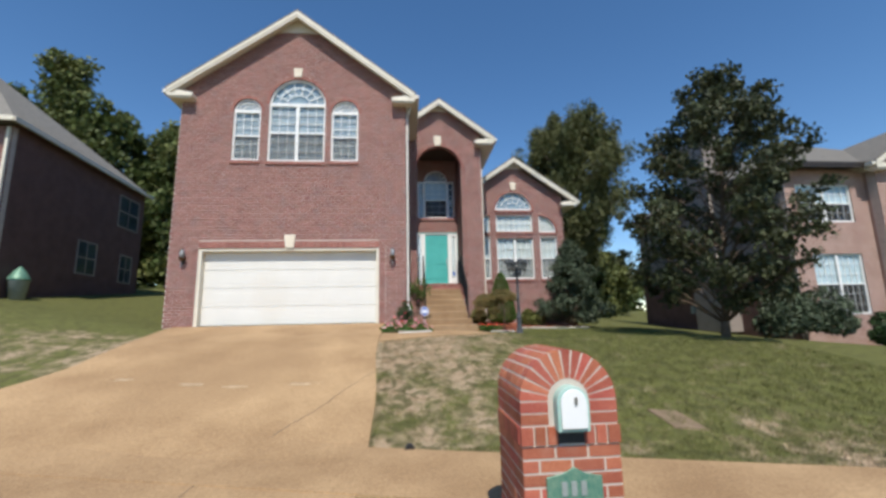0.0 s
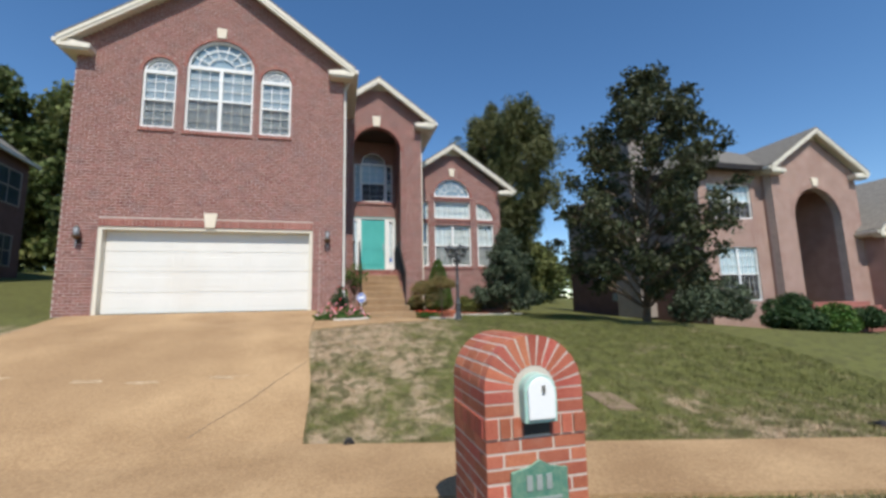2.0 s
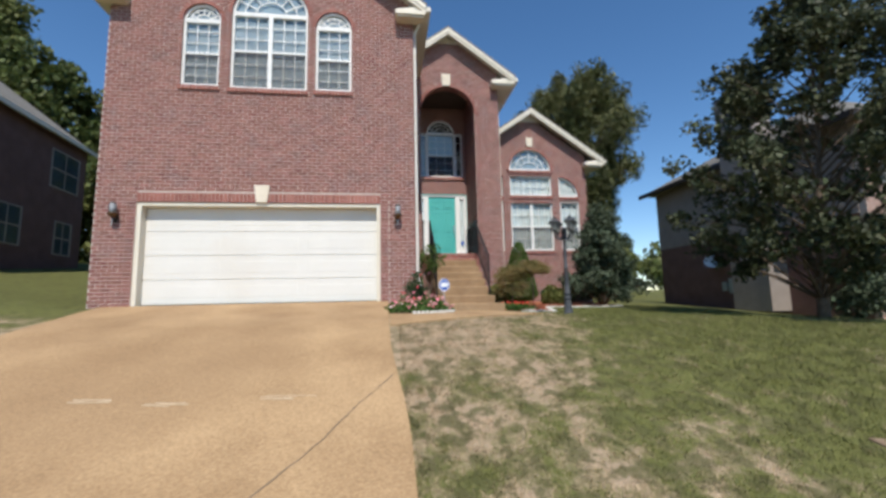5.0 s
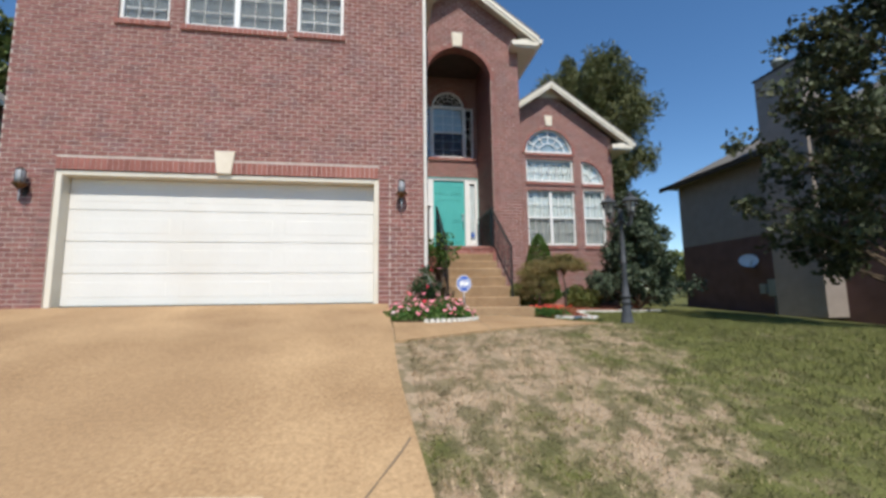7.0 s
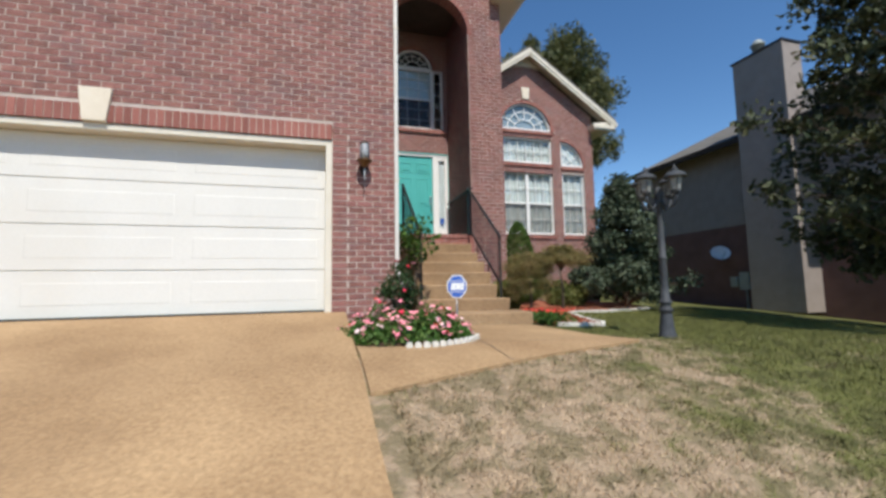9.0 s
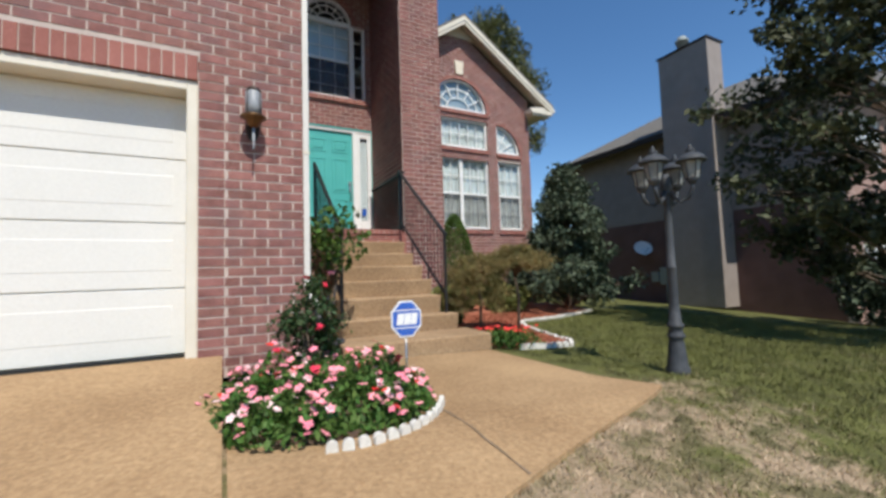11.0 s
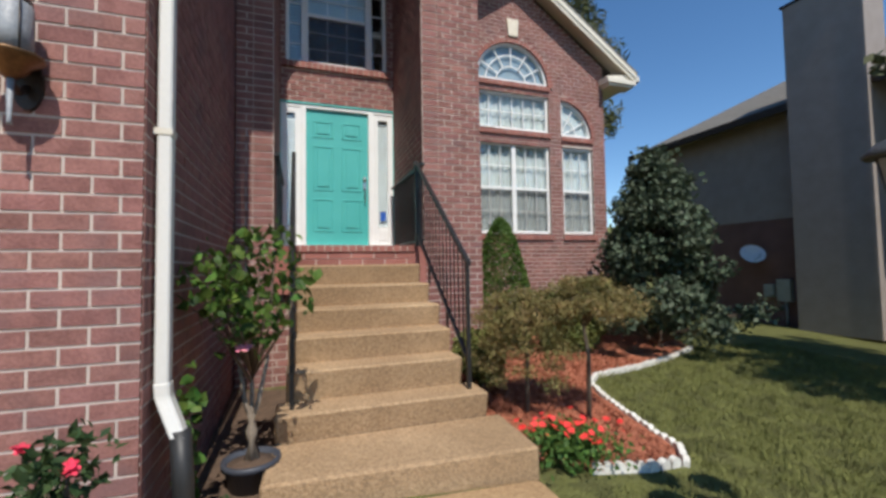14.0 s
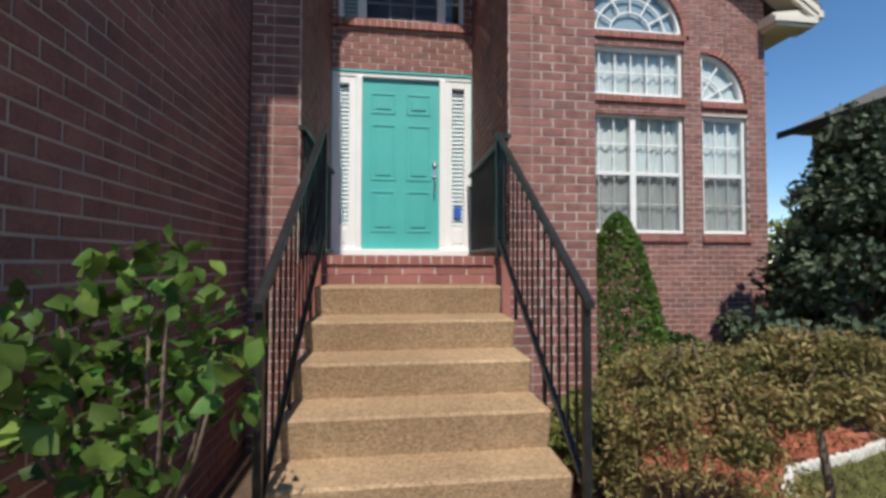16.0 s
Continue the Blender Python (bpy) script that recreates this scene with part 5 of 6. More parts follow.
brick_wall("pale_front", pale_spans, 0.4, 6.5, lambda u, d, z: (u, 13.0 + d, z), 0, BRICK_PALE, None, 0.2, "pale pink brick front wall", right_house)
brick_wall("pale_entry", entry_spans, 0.4, 8.1, lambda u, d, z: (u, 12.6 + d, z), 0, BRICK_PALE, None, 0.3, "pale pink brick entry with a tall arch", right_house)
boxes("wall", ((16.2, 16.4, 12.9, 14, 0.4, 6.5), (20.5, 20.7, 12.9, 16, 0.4, 6.5), (17.0, 19.9, 15.4, 15.6, 0.4, 6.5), (16.9, 17.2, 12.9, 15.4, 0.4, 6.0), (19.65, 19.95, 12.9, 15.4, 0.4, 6.0), (16.9, 19.95, 12.9, 15.4, 6.0, 6.1)), BRICK_PALE, right_house, "pale brick porch wall", split=True)
ring("arch_course", 18.42, 4.65, 1.23, 1.4, 0, 180, 12.59, 12.7, BRICK_PALE, right_house)
keystone(18.42, 5.95, 6.3, 0.25, 0.35, 12.58, right_house)
for a, b, c, d in RW:
    window(right_house, a, b, c, d, 13.0, 4, 6 if c < 3 else 4, units=2, cover="upper", label="white double window")
# added near-black sheet, coloured as the shade inside the room
boxes("inner_room", ((13.4, 16.1, 13.8, 13.9, 0.9, 6.4),), ROOM_SHADE, right_house)
gable_roof(right_house, 18.48, 2.55, 6.6, 0.66, 12.6, 20, 2.2)
bm = bmesh.new()
a = [bm.verts.new(p) for p in ((12.5, 12.6, 6.6), (21.2, 12.6, 6.6), (21.2, 22.8, 6.6), (12.5, 22.8, 6.6), (16.9, 16.6, 9.1), (16.9, 18.8, 9.1))]
for q in ((0, 1, 4), (1, 2, 5, 4), (2, 3, 5), (3, 0, 4, 5), (3, 2, 1, 0)):
    bm.faces.new([a[i] for i in q])
part("roof", bm, SHINGLE, right_house, "grey-brown hipped shingle roof")
boxes("fascia", ((12.46, 12.5, 12.6, 15.64, 6.45, 6.65), (12.46, 12.5, 17.3, 22.8, 6.45, 6.65), (12.5, 16.0, 12.56, 12.6, 6.45, 6.65)), BRONZE, right_house, "dark brown eave fascia", split=True)
bm = bmesh.new()
box(bm, 12.36, 13.15, 15.66, 17.26, 0.84, 9.05)
chim = part("chimney", bm, SIDING, right_house, "taupe sided chimney stack", 0.02)
boxes("chimney_cap", ((12.32, 13.2, 15.62, 17.3, 9.05, 9.1),), BRONZE, chim)
bm = bmesh.new()
lathe(bm, ((0.16, 9.1), (0.16, 9.42), (0.2, 9.42), (0.2, 9.5), (0.13, 9.52), (0.13, 9.6)), 12.7, 16.6, 12)
part("flue", bm, GREYGREEN, chim, "galvanised metal flue")
boxes("corner_trim", ((12.345, 12.39, 15.645, 15.72, 0.86, 9.04),), SIDING, chim)
boxes("wing_wall", ((20.7, 21.0, 12.1, 13.5, 0.2, 4.0), (20.7, 27.0, 11.9, 12.1, 0.2, 4.0)), BRICK_PALE, right_house, "pale brick garage wing wall", split=True)
gable_roof(right_house, 24.2, 3.9, 4.1, 0.7, 12.1, 20, 3.5)
boxes("porch_step", [(17.0 - 0.1 * k, 19.9 + 0.1 * k, 12.55 - 0.3 * (k + 1), 12.58 - 0.3 * k, 0.2, 1.35 - 0.17 * k) for k in range(5)], BRICK_TRIM, right_house, "red brick porch step", 0.01, split=True)
dish = thing("satellite_dish", (12.75, 18.6, 2.7), "grey satellite dish on the neighbour's wall", "satellite dish")
bm = bmesh.new()
lathe(bm, ((0.03, 0.0), (0.14, 0.025), (0.25, 0.075), (0.3, 0.12), (0.305, 0.118), (0.25, 0.065), (0.14, 0.012), (0.03, -0.015)), 0, 0, 18)
bmesh.ops.transform(bm, matrix=pose(12.72, 18.55, 2.75, 55, 0, -40), verts=bm.verts)
part("reflector", bm, WHITE, dish)
bm = bmesh.new()
tube(bm, ((13.12, 18.7, 2.55), (12.95, 18.65, 2.6), (12.8, 18.6, 2.72)), 0.025)
tube(bm, ((12.78, 18.58, 2.62), (12.5, 18.2, 2.7), (12.48, 18.15, 2.8)), 0.015)
part("bracket", bm, GREYGREEN, dish)
meter = thing("utility_box", (12.98, 17.9, 1.7), "grey-green electric meter boxes on the wall", "meter box")
boxes("box", ((12.95, 13.1, 17.75, 18.1, 1.5, 2.1),), GREYGREEN, meter, "", 0.01)
boxes("box", ((12.97, 13.1, 18.2, 18.45, 1.6, 1.95),), GREYGREEN, meter, "", 0.01)
bm = bmesh.new()
tube(bm, ((13.02, 17.9, 1.5), (13.02, 17.9, 0.8)), 0.03)
part("conduit", bm, GREYGREEN, meter)

left_house = thing("house", (-17, 19, 2.5), "red brick neighbour house with shade-darkened side and grey roof", "house")
# darker brick than the front: the wall's shade is in the colour
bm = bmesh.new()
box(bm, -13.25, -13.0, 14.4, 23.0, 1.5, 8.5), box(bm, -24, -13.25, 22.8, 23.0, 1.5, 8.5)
part("wall", bm, BRICK_SHADE, left_house, "brick side wall with its shade put into the colour")
brick_wall("left_front", lambda z: [(-20, -13.0)], 1.6, 8.3, lambda u, d, z: (u, 14.2 + d, z), 0, None, None, 0.2, "red brick front wall", left_house)
bm = bmesh.new()
a = [bm.verts.new(p) for p in ((-12.7, 13.75, 8.5), (-12.7, 23.2, 8.5), (-26, 23.2, 8.5), (-26, 13.75, 8.5), (-17.2, 18.0, 12.6), (-22, 18.0, 12.6))]
for q in ((0, 1, 4), (1, 2, 5, 4), (2, 3, 5), (3, 0, 4, 5), (3, 2, 1, 0)):
    bm.faces.new([a[i] for i in q])
part("roof", bm, SHINGLE, left_house, "grey hipped shingle roof")
boxes("fascia", ((-12.7, -12.65, 13.75, 23.2, 8.37, 8.53), (-26, -12.7, 13.7, 13.75, 8.37, 8.53)), TRIM, left_house, "cream gutter")
for y0, y1, z0, z1 in ((20.7, 22.5, 6.35, 7.95), (18.1, 19.4, 3.75, 5.2), (21.2, 22.3, 3.65, 5.05)):
    # white frames given the taupe siding colour, which paints in their shade
    w = boxes("window", ((-13.0, -12.96, y0, y0 + 0.06, z0, z1), (-13.0, -12.96, y1 - 0.06, y1, z0, z1), (-13.0, -12.96, y0 + 0.06, y1 - 0.06, z0, z0 + 0.06), (-13.0, -12.96, y0 + 0.06, y1 - 0.06, z1 - 0.06, z1), (-13.0, -12.97, y0 + 0.06, y1 - 0.06, (z0 + z1) / 2 - 0.03, (z0 + z1) / 2 + 0.03), (-13.0, -12.975, (y0 + y1) / 2 - 0.02, (y0 + y1) / 2 + 0.02, z0 + 0.06, z1 - 0.06)), SIDING, left_house, "white sash window, coloured taupe to stand for shade")
    boxes("pane", ((-12.99, -12.985, y0 + 0.05, y1 - 0.05, z0 + 0.05, z1 - 0.05),), GLASS, w)
    # flat sheet on the wall; the dimness behind the pane is its colour
    boxes("backing", ((-12.998, -12.994, y0 + 0.05, y1 - 0.05, z0 + 0.05, z1 - 0.05),), DIM_BACKING, w)
left_house.rotation_euler = (0, 0, radians(5.5))
left_house.location = (-17.8, 19, 2.5)
d3 = thing("downspout", (-13.4, 14.5, 2), "cream downspout on the neighbour's corner", "downspout")
bm = bmesh.new()
spout(bm, ((-13.4, 14.5, 8.3), (-13.4, 14.5, 2.0)), 0.045, 0.045)
part("pipe", bm, TRIM, d3, "", 0.008)

def garden_bin(x, y):
    z = ground_z(x, y)
    t = thing("garden_bin", (x, y, z), "grey garden bin with a green lid by the neighbour's wall", "bin")
    bm = bmesh.new()
    lathe(bm, ((0.22, z - 0.02), (0.29, z + 0.62), (0.31, z + 0.64)), x, y, 14)
    part("body", bm, GREYGREEN, t)
    bm = bmesh.new()
    lathe(bm, ((0.32, z + 0.64), (0.31, z + 0.7), (0.17, z + 0.95), (0.04, z + 1.1), (0.02, z + 1.12)), x, y, 14)
    part("lid", bm, GREEN_METAL, t, "green conical lid")


garden_bin(-13.15, 15.4)

# ---- plants ----
rng = np.random.default_rng(7)


def leaf_mesh(name, pts, size, mat, long=1.6, up=0.4, spread=0.35, ovate=False):
    """Many small pointed leaves, each a folded diamond with its own tilt."""
    n = len(pts)
    P = np.asarray(pts, float)
    d = rng.normal(size=(n, 3))
    d[:, 2] -= 0.25
    d /= np.linalg.norm(d, axis=1)[:, None]
    nr = rng.normal(size=(n, 3))
    nr[:, 2] += up * 2
    w = np.cross(d, nr)
    w /= np.linalg.norm(w, axis=1)[:, None] + 1e-9
    fold = np.cross(w, d)
    s = size * (1 + spread * rng.uniform(-1, 1, n))[:, None]
    L = s * long
    tip, base = P + d * L / 2, P - d * L / 2
    a, b = P + w * s / 2 + fold * s * 0.15, P - w * s / 2 + fold * s * 0.15
    if ovate:
        rows = [base, P - d * L * 0.1, P + d * L * 0.22, tip - fold * s * 0.25]
        half = [0, 0.5, 0.36, 0]
        mids = [base, P - d * L * 0.1 - fold * s * 0.04, P + d * L * 0.22 - fold * s * 0.08, rows[3]]
        v = np.stack([base, mids[1] + w * s * 0.5 + fold * s * 0.16, mids[2] + w * s * 0.36 + fold * s * 0.08, rows[3], mids[2] - w * s * 0.36 + fold * s * 0.08, mids[1] - w * s * 0.5 + fold * s * 0.16, mids[1], mids[2]], 1).reshape(-1, 3)
        i = np.arange(n)[:, None] * 8
        f = np.concatenate([i + q for q in ([0, 1, 6], [1, 2, 7], [1, 7, 6], [2, 3, 7], [0, 6, 5], [6, 7, 4], [6, 4, 5], [7, 3, 4])], 1).reshape(-1, 3)
    else:
        v = np.stack([base, a, tip, b], 1).reshape(-1, 3)
        i = np.arange(n)[:, None] * 4
        f = np.concatenate([i + [0, 1, 2], i + [0, 2, 3]], 1).reshape(-1, 3)
    me = bpy.data.meshes.new(name)
    me.vertices.add(len(v)), me.loops.add(f.size), me.polygons.add(len(f))
    me.vertices.foreach_set("co", v.ravel())
    me.loops.foreach_set("vertex_index", f.ravel().astype(np.int32))
    me.polygons.foreach_set("loop_start", np.arange(0, f.size, 3, dtype=np.int32))
    me.update()
    me.validate()
    me.materials.append(mat)
    return me


def clumps(centres, radii, each, squash=0.75, hollow=0.35):
    out = []
    for c, r in zip(centres, radii):
        u = rng.normal(size=(each, 3))
        u /= np.linalg.norm(u, axis=1)[:, None]
        q = hollow + (1 - hollow) * rng.random(each) ** 0.6
        out.append(np.asarray(c) + u * (q * r)[:, None] * (1, 1, squash))
    return np.concatenate(out)


def tree(name, base, height, crown_r, crown_z0, limbs, each, leaf, mat, label, category="tree", trunk_r=0.12, fork=0.35, shape="round", clump=0.55, lean=(0, 0), group="", squash=0.7, hollow=0.3, twigs=2, long=1.6):
    """A tapered trunk, limbs that fork into twigs, and leaf clumps of uneven size round the twigs' ends."""
    x, y, z = base
    t = thing(name, base, label, category, group)
    bm = bmesh.new()
    top = height * 0.86
    spine = [(x + lean[0] * k / 6 + random.uniform(-0.05, 0.05) * (k > 0) * trunk_r * 6, y + lean[1] * k / 6 + random.uniform(-0.05, 0.05) * (k > 0) * trunk_r * 6, z - 0.15 + top * k / 6) for k in range(7)]
    tube(bm, spine, [trunk_r * (1.25 if k == 0 else 1 - 0.85 * k / 6) for k in range(7)], 9)
    cs, rs = [], []
    for i in range(limbs):
        h = crown_z0 + (height - crown_z0) * ((i + random.random()) / limbs)
        k = min(5.999, max(0.5, (h - height * 0.16) / top * 6))
        a, b = Vector(spine[int(k)]), Vector(spine[int(k) + 1])
        root = a.lerp(b, k - int(k))
        f = (h - crown_z0) / (height - crown_z0)
        if shape == "round":
            reach = crown_r * (math.sin(math.pi * min(1, 0.18 + 0.8 * f)) ** 0.75)
        elif shape == "cone":
            reach = crown_r * (1.02 - f) ** 0.85
        elif shape == "oval":
            reach = crown_r * (0.22 + 0.78 * math.sin(math.pi * (0.08 + 0.84 * f)))
        else:
            reach = crown_r * (1.15 - 0.75 * f)
        ang = i * 2.39996 + random.uniform(-0.4, 0.4)
        reach *= random.uniform(0.5, 1.12)
        tip = Vector((x + lean[0] * f + math.cos(ang) * reach, y + lean[1] * f + math.sin(ang) * reach, z + h + random.uniform(-0.1, 0.25) * crown_r * 0.4))
        mid = root.lerp(tip, 0.5) + Vector((random.uniform(-0.1, 0.1), random.uniform(-0.1, 0.1), 0.08)) * reach
        r0 = trunk_r * 0.32 * (1.1 - 0.7 * f)
        tube(bm, (root, mid, tip), [r0, r0 * 0.6, r0 * 0.2], 5)
        for j in range(twigs + 1):
            c = mid.lerp(tip, 0.25 + 0.75 * (j + random.random() * 0.6) / (twigs + 0.6)) + Vector((random.gauss(0, 1), random.gauss(0, 1), random.gauss(0, 0.7))) * clump * 0.5 * (j < twigs)
            if j < twigs:
                tube(bm, (mid.lerp(tip, 0.4 * random.random()), c), [r0 * 0.35, r0 * 0.12], 4)
            cs.append(c), rs.append(clump * random.uniform(0.55, 1.15))
    part("trunk", bm, BARK, t)
    part("crown", leaf_mesh("crown", clumps(cs, rs, each, squash, hollow), leaf, mat, long), None, t)
    return t


def shrub(name, base, rx, ry, h, n, leaf, mat, label, category="shrub", lumps=9, hollow=0.55, group="", stems=5):
    x, y, z = base
    t = thing(name, base, label, category, group)
    bm = bmesh.new()
    cs, rs = [], []
    for i in range(lumps):
        a, q = i * 2.4, math.sqrt((i + 0.5) / lumps)
        f = random.uniform(0.3, 0.8) * (1.1 - 0.5 * q)
        c = (x + math.cos(a) * rx * q * 0.7, y + math.sin(a) * ry * q * 0.7, z + h * f)
        cs.append(c), rs.append(min(rx, ry, h) * random.uniform(0.38, 0.6))
        if i < stems:
            tube(bm, ((x + math.cos(a) * 0.05, y + math.sin(a) * 0.05, z - 0.05), (x + (c[0] - x) * 0.5, y + (c[1] - y) * 0.5, z + h * f * 0.6), c), [0.018, 0.012, 0.005], 5)
    part("stem", bm, BARK, t)
    pts = clumps(cs, rs, n // lumps, 0.85, hollow)
    pts[:, 2] = np.maximum(pts[:, 2], z + 0.02)
    part("foliage", leaf_mesh("foliage", pts, leaf, mat), None, t)
    return t


def gz(x, y, dz=0.0):
    return (x, y, ground_z(x, y) + dz)


# the young maple on the side lawn
tree("maple_tree", gz(8.25, 10.5), 7.45, 2.7, 1.0, 96, 52, 0.085, LEAF_MAPLE, "dark green maple with gaps in its crown", "tree", 0.1, clump=0.36, lean=(0.65, 0.0), twigs=4, hollow=0.1, squash=0.75)
# tall evergreen behind the house, woods on the left, far trees
tree("pine_tree", gz(11.6, 28.8), 14.6, 4.2, 4.8, 100, 150, 0.075, LEAF_PINE, "tall olive-green evergreen tree behind the house", "tree", 0.3, shape="oval", clump=0.72, squash=1.5, hollow=0.05, twigs=3, long=6.0, lean=(0.7, 0))
tree("pine_tree", gz(10.2, 31), 10.5, 3.0, 3, 36, 130, 0.2, LEAF_PINE, "evergreen tree behind the house", "tree", 0.25, shape="column", clump=1.1)
wood = ((-24, 34, 14.3, 4), (-19.5, 36, 14, 4), (-16, 33, 12.9, 3.8), (-13.2, 36, 14.6, 4.2), (-10, 33, 14.6, 4.2), (-29.2, 36, 20.8, 2.3), (-31, 33, 15.1, 4.2), (-7, 37, 17.9, 4.4), (-36, 36, 17.9, 5), (-21.5, 40, 14, 4.2), (-14, 42, 19, 4.5), (-3, 39, 16.8, 4.6), (-42, 34, 16.8, 5))
for x, y, h, r in wood:
    tree("forest_tree", gz(x, y), h, r, 1.2, 60, 80, 0.27, LEAF_FOREST, "tall green woodland tree behind the houses", "tree", 0.22, clump=1.1, hollow=0.1, group="woods behind the houses", shape="round" if h < 18 else "column")
for x, y, h, r in ((14.5, 33, 4.2, 2.2), (17.5, 36, 5.2, 2.6), (20, 41, 6, 3), (12.0, 36, 4.0, 2.0), (9, 38, 5, 2.5)):
    tree("far_tree", gz(x, y), h, r, 0.4, 26, 90, 0.22, LEAF_FOREST, "distant green tree beyond the back lawn", "tree", 0.12, clump=0.8, group="trees beyond the lawn")
# far line of woods that closes the view
fc, fr = [], []
for i in range(420):
    a = radians(20 + 140 * random.random())
    d = random.uniform(70, 100)
    x, y = d * math.cos(a), d * math.sin(a)
    fc.append((x, y, ground_z(x, y) + random.uniform(0.5, 6.5))), fr.append(random.uniform(1.6, 3.4))
tagged(new("far_woods", leaf_mesh("far_woods", clumps(fc, fr, 60, 0.8, 0.2), 0.75, LEAF_FOREST)), "distant line of green woods", "woods", kind="stuff")
# holly and beds by the window wall
tree("holly_tree", gz(6.3, 15.7), 3.2, 1.55, 0.35, 76, 80, 0.06, LEAF_HOLLY, "dark glossy holly tree, pyramid shaped", "tree", 0.07, shape="cone", clump=0.27, squash=0.8, hollow=0.1, twigs=3)
sp = thing("dwarf_spruce", gz(3.66, 16.2), "bright green cone-shaped dwarf spruce", "shrub")
bx, by, bz = gz(3.66, 16.2)
hh = rng.random(16000) ** 1.5
rr = 0.6 * (1 - hh) ** 0.52 * np.minimum(1, 0.55 + hh * 5) * (0.82 + 0.2 * rng.random(16000))
an = rng.random(16000) * 6.283
part("foliage", leaf_mesh("foliage", np.stack([bx + rr * np.cos(an), by + rr * np.sin(an), bz + 0.1 + 1.95 * hh], 1), 0.022, LEAF_SPRUCE, 2.4), None, sp)
bm = bmesh.new()
tube(bm, ((bx, by, bz - 0.05), (bx, by, bz + 1.7)), [0.04, 0.01], 6)
part("trunk", bm, BARK, sp)


def laceleaf(base, h, r, low, n, label, tufts=26):
    """Laceleaf maple: slim trunk, arching twigs, drooping tufts of threadlike leaves down to the height low."""
    t = thing("japanese_maple", base, label, "tree")
    x, y, z = base
    bm = bmesh.new()
    tube(bm, ((x, y, z - 0.1), (x + 0.02, y, z + h * 0.45), (x - 0.02, y + 0.02, z + h * 0.7)), [0.026, 0.02, 0.016], 7)
    part("trunk", bm, BARK, t)
    pts = []
    for i in range(tufts):
        a = i * 2.4
        q = math.sqrt((i + 0.5) / tufts)
        e = Vector((x + math.cos(a) * r * q, y + math.sin(a) * r * q, z + h * (0.98 - 0.2 * q * q + random.uniform(-0.06, 0.04))))
        bm = bmesh.new()
        tube(bm, ((x, y, z + h * 0.66), ((x + e.x) / 2, (y + e.y) / 2, e.z + 0.05), e), [0.01, 0.007, 0.003], 5)
        part("branch", bm, BARK, t)
        drop = (e.z - z - low) * q ** 1.5
        for k in range(8):
            c = e + Vector((random.gauss(0, 0.05), random.gauss(0, 0.05), -drop * random.random() ** 1.3))
            pts.append(np.array(c) + rng.normal(size=(n // (8 * tufts), 3)) * (0.055, 0.055, 0.03))
    part("crown", leaf_mesh("crown", np.concatenate(pts), 0.011, LEAF_JAP, 3.0, 0.5), None, t)
    return t


laceleaf(gz(3.08, 13.4), 1.32, 0.4, 0.95, 17000, "bronze-green laceleaf maple on a slim trunk", 20)
laceleaf(gz(2.6, 13.65), 1.2, 0.38, 0.3, 22000, "weeping bronze-green laceleaf maple in the mulch bed", 26)
shrub("olive_shrub", gz(2.45, 14.4), 0.32, 0.35, 0.75, 3500, 0.045, LEAF_OLIVE, "yellow-green variegated shrub by the steps")
shrub("olive_shrub", gz(4.75, 15.9), 0.6, 0.5, 0.75, 4000, 0.045, LEAF_OLIVE, "low yellow-green mounded shrub under the windows")
shrub("foundation_shrub", gz(5.0, 16.9), 0.5, 0.3, 0.7, 2500, 0.04, LEAF_ROSE, "dark reddish shrub against the brick wall")
# neighbours' shrubs
shrub("foundation_shrub", gz(11.9, 11.9), 1.5, 1.1, 2.0, 7000, 0.08, LEAF_HOLLY, "dark green clipped shrub before the pale house", lumps=14)
shrub("foundation_shrub", gz(14.6, 11.3), 1.1, 0.8, 1.3, 5000, 0.08, LEAF_ROSE, "rounded green shrub before the pale house", lumps=12)
shrub("foundation_shrub", gz(15.9, 10.9), 0.8, 0.7, 1.1, 3500, 0.07, LEAF_BED, "bright green shrub by the neighbour's steps")
shrub("foundation_shrub", gz(16.9, 10.6), 0.6, 0.6, 0.9, 3000, 0.07, LEAF_ROSE, "small dark shrub by the neighbour's steps")
shrub("foundation_shrub", gz(-13.6, 12.9), 1.0, 0.8, 1.1, 4000, 0.08, LEAF_HOLLY, "dark shrub at the neighbour's corner")

# mulch bed with white edging
BED = [(2.18, 13.0), (2.55, 12.64), (2.95, 12.56), (3.26, 12.57), (3.4, 12.75), (3.5, 13.2), (3.62, 13.8), (3.8, 14.3), (4.1, 14.55), (4.9, 14.75), (5.9, 15.1), (6.85, 15.55), (7.3, 16.2), (7.3, 17.4), (2.85, 17.4), (2.85, 15.0), (2.12, 15.0), (2.2, 13.35)]
cx, cy = 3.4, 15.0
v, f = [], []
ring_n = []
N = 14
fine = []
for (x0, y0), (x1, y1) in zip(BED, BED[1:] + BED[:1]):
    k = max(1, int(math.hypot(x1 - x0, y1 - y0) / 0.15))
    fine += [(x0 + (x1 - x0) * i / k, y0 + (y1 - y0) * i / k) for i in range(k)]
for x, y in fine:
    for k in range(N):
        q = 1 - k / N
        px, py = cx + (x - cx) * q, cy + (y - cy) * q
        v.append((px, py, ground_z(px, py) + (0.0 if k == 0 else 0.045) + random.uniform(-0.012, 0.012)))
for i in range(len(fine)):
    j = (i + 1) % len(fine)
    for k in range(N - 1):
        f.append((i * N + k, j * N + k, j * N + k + 1, i * N + k + 1))
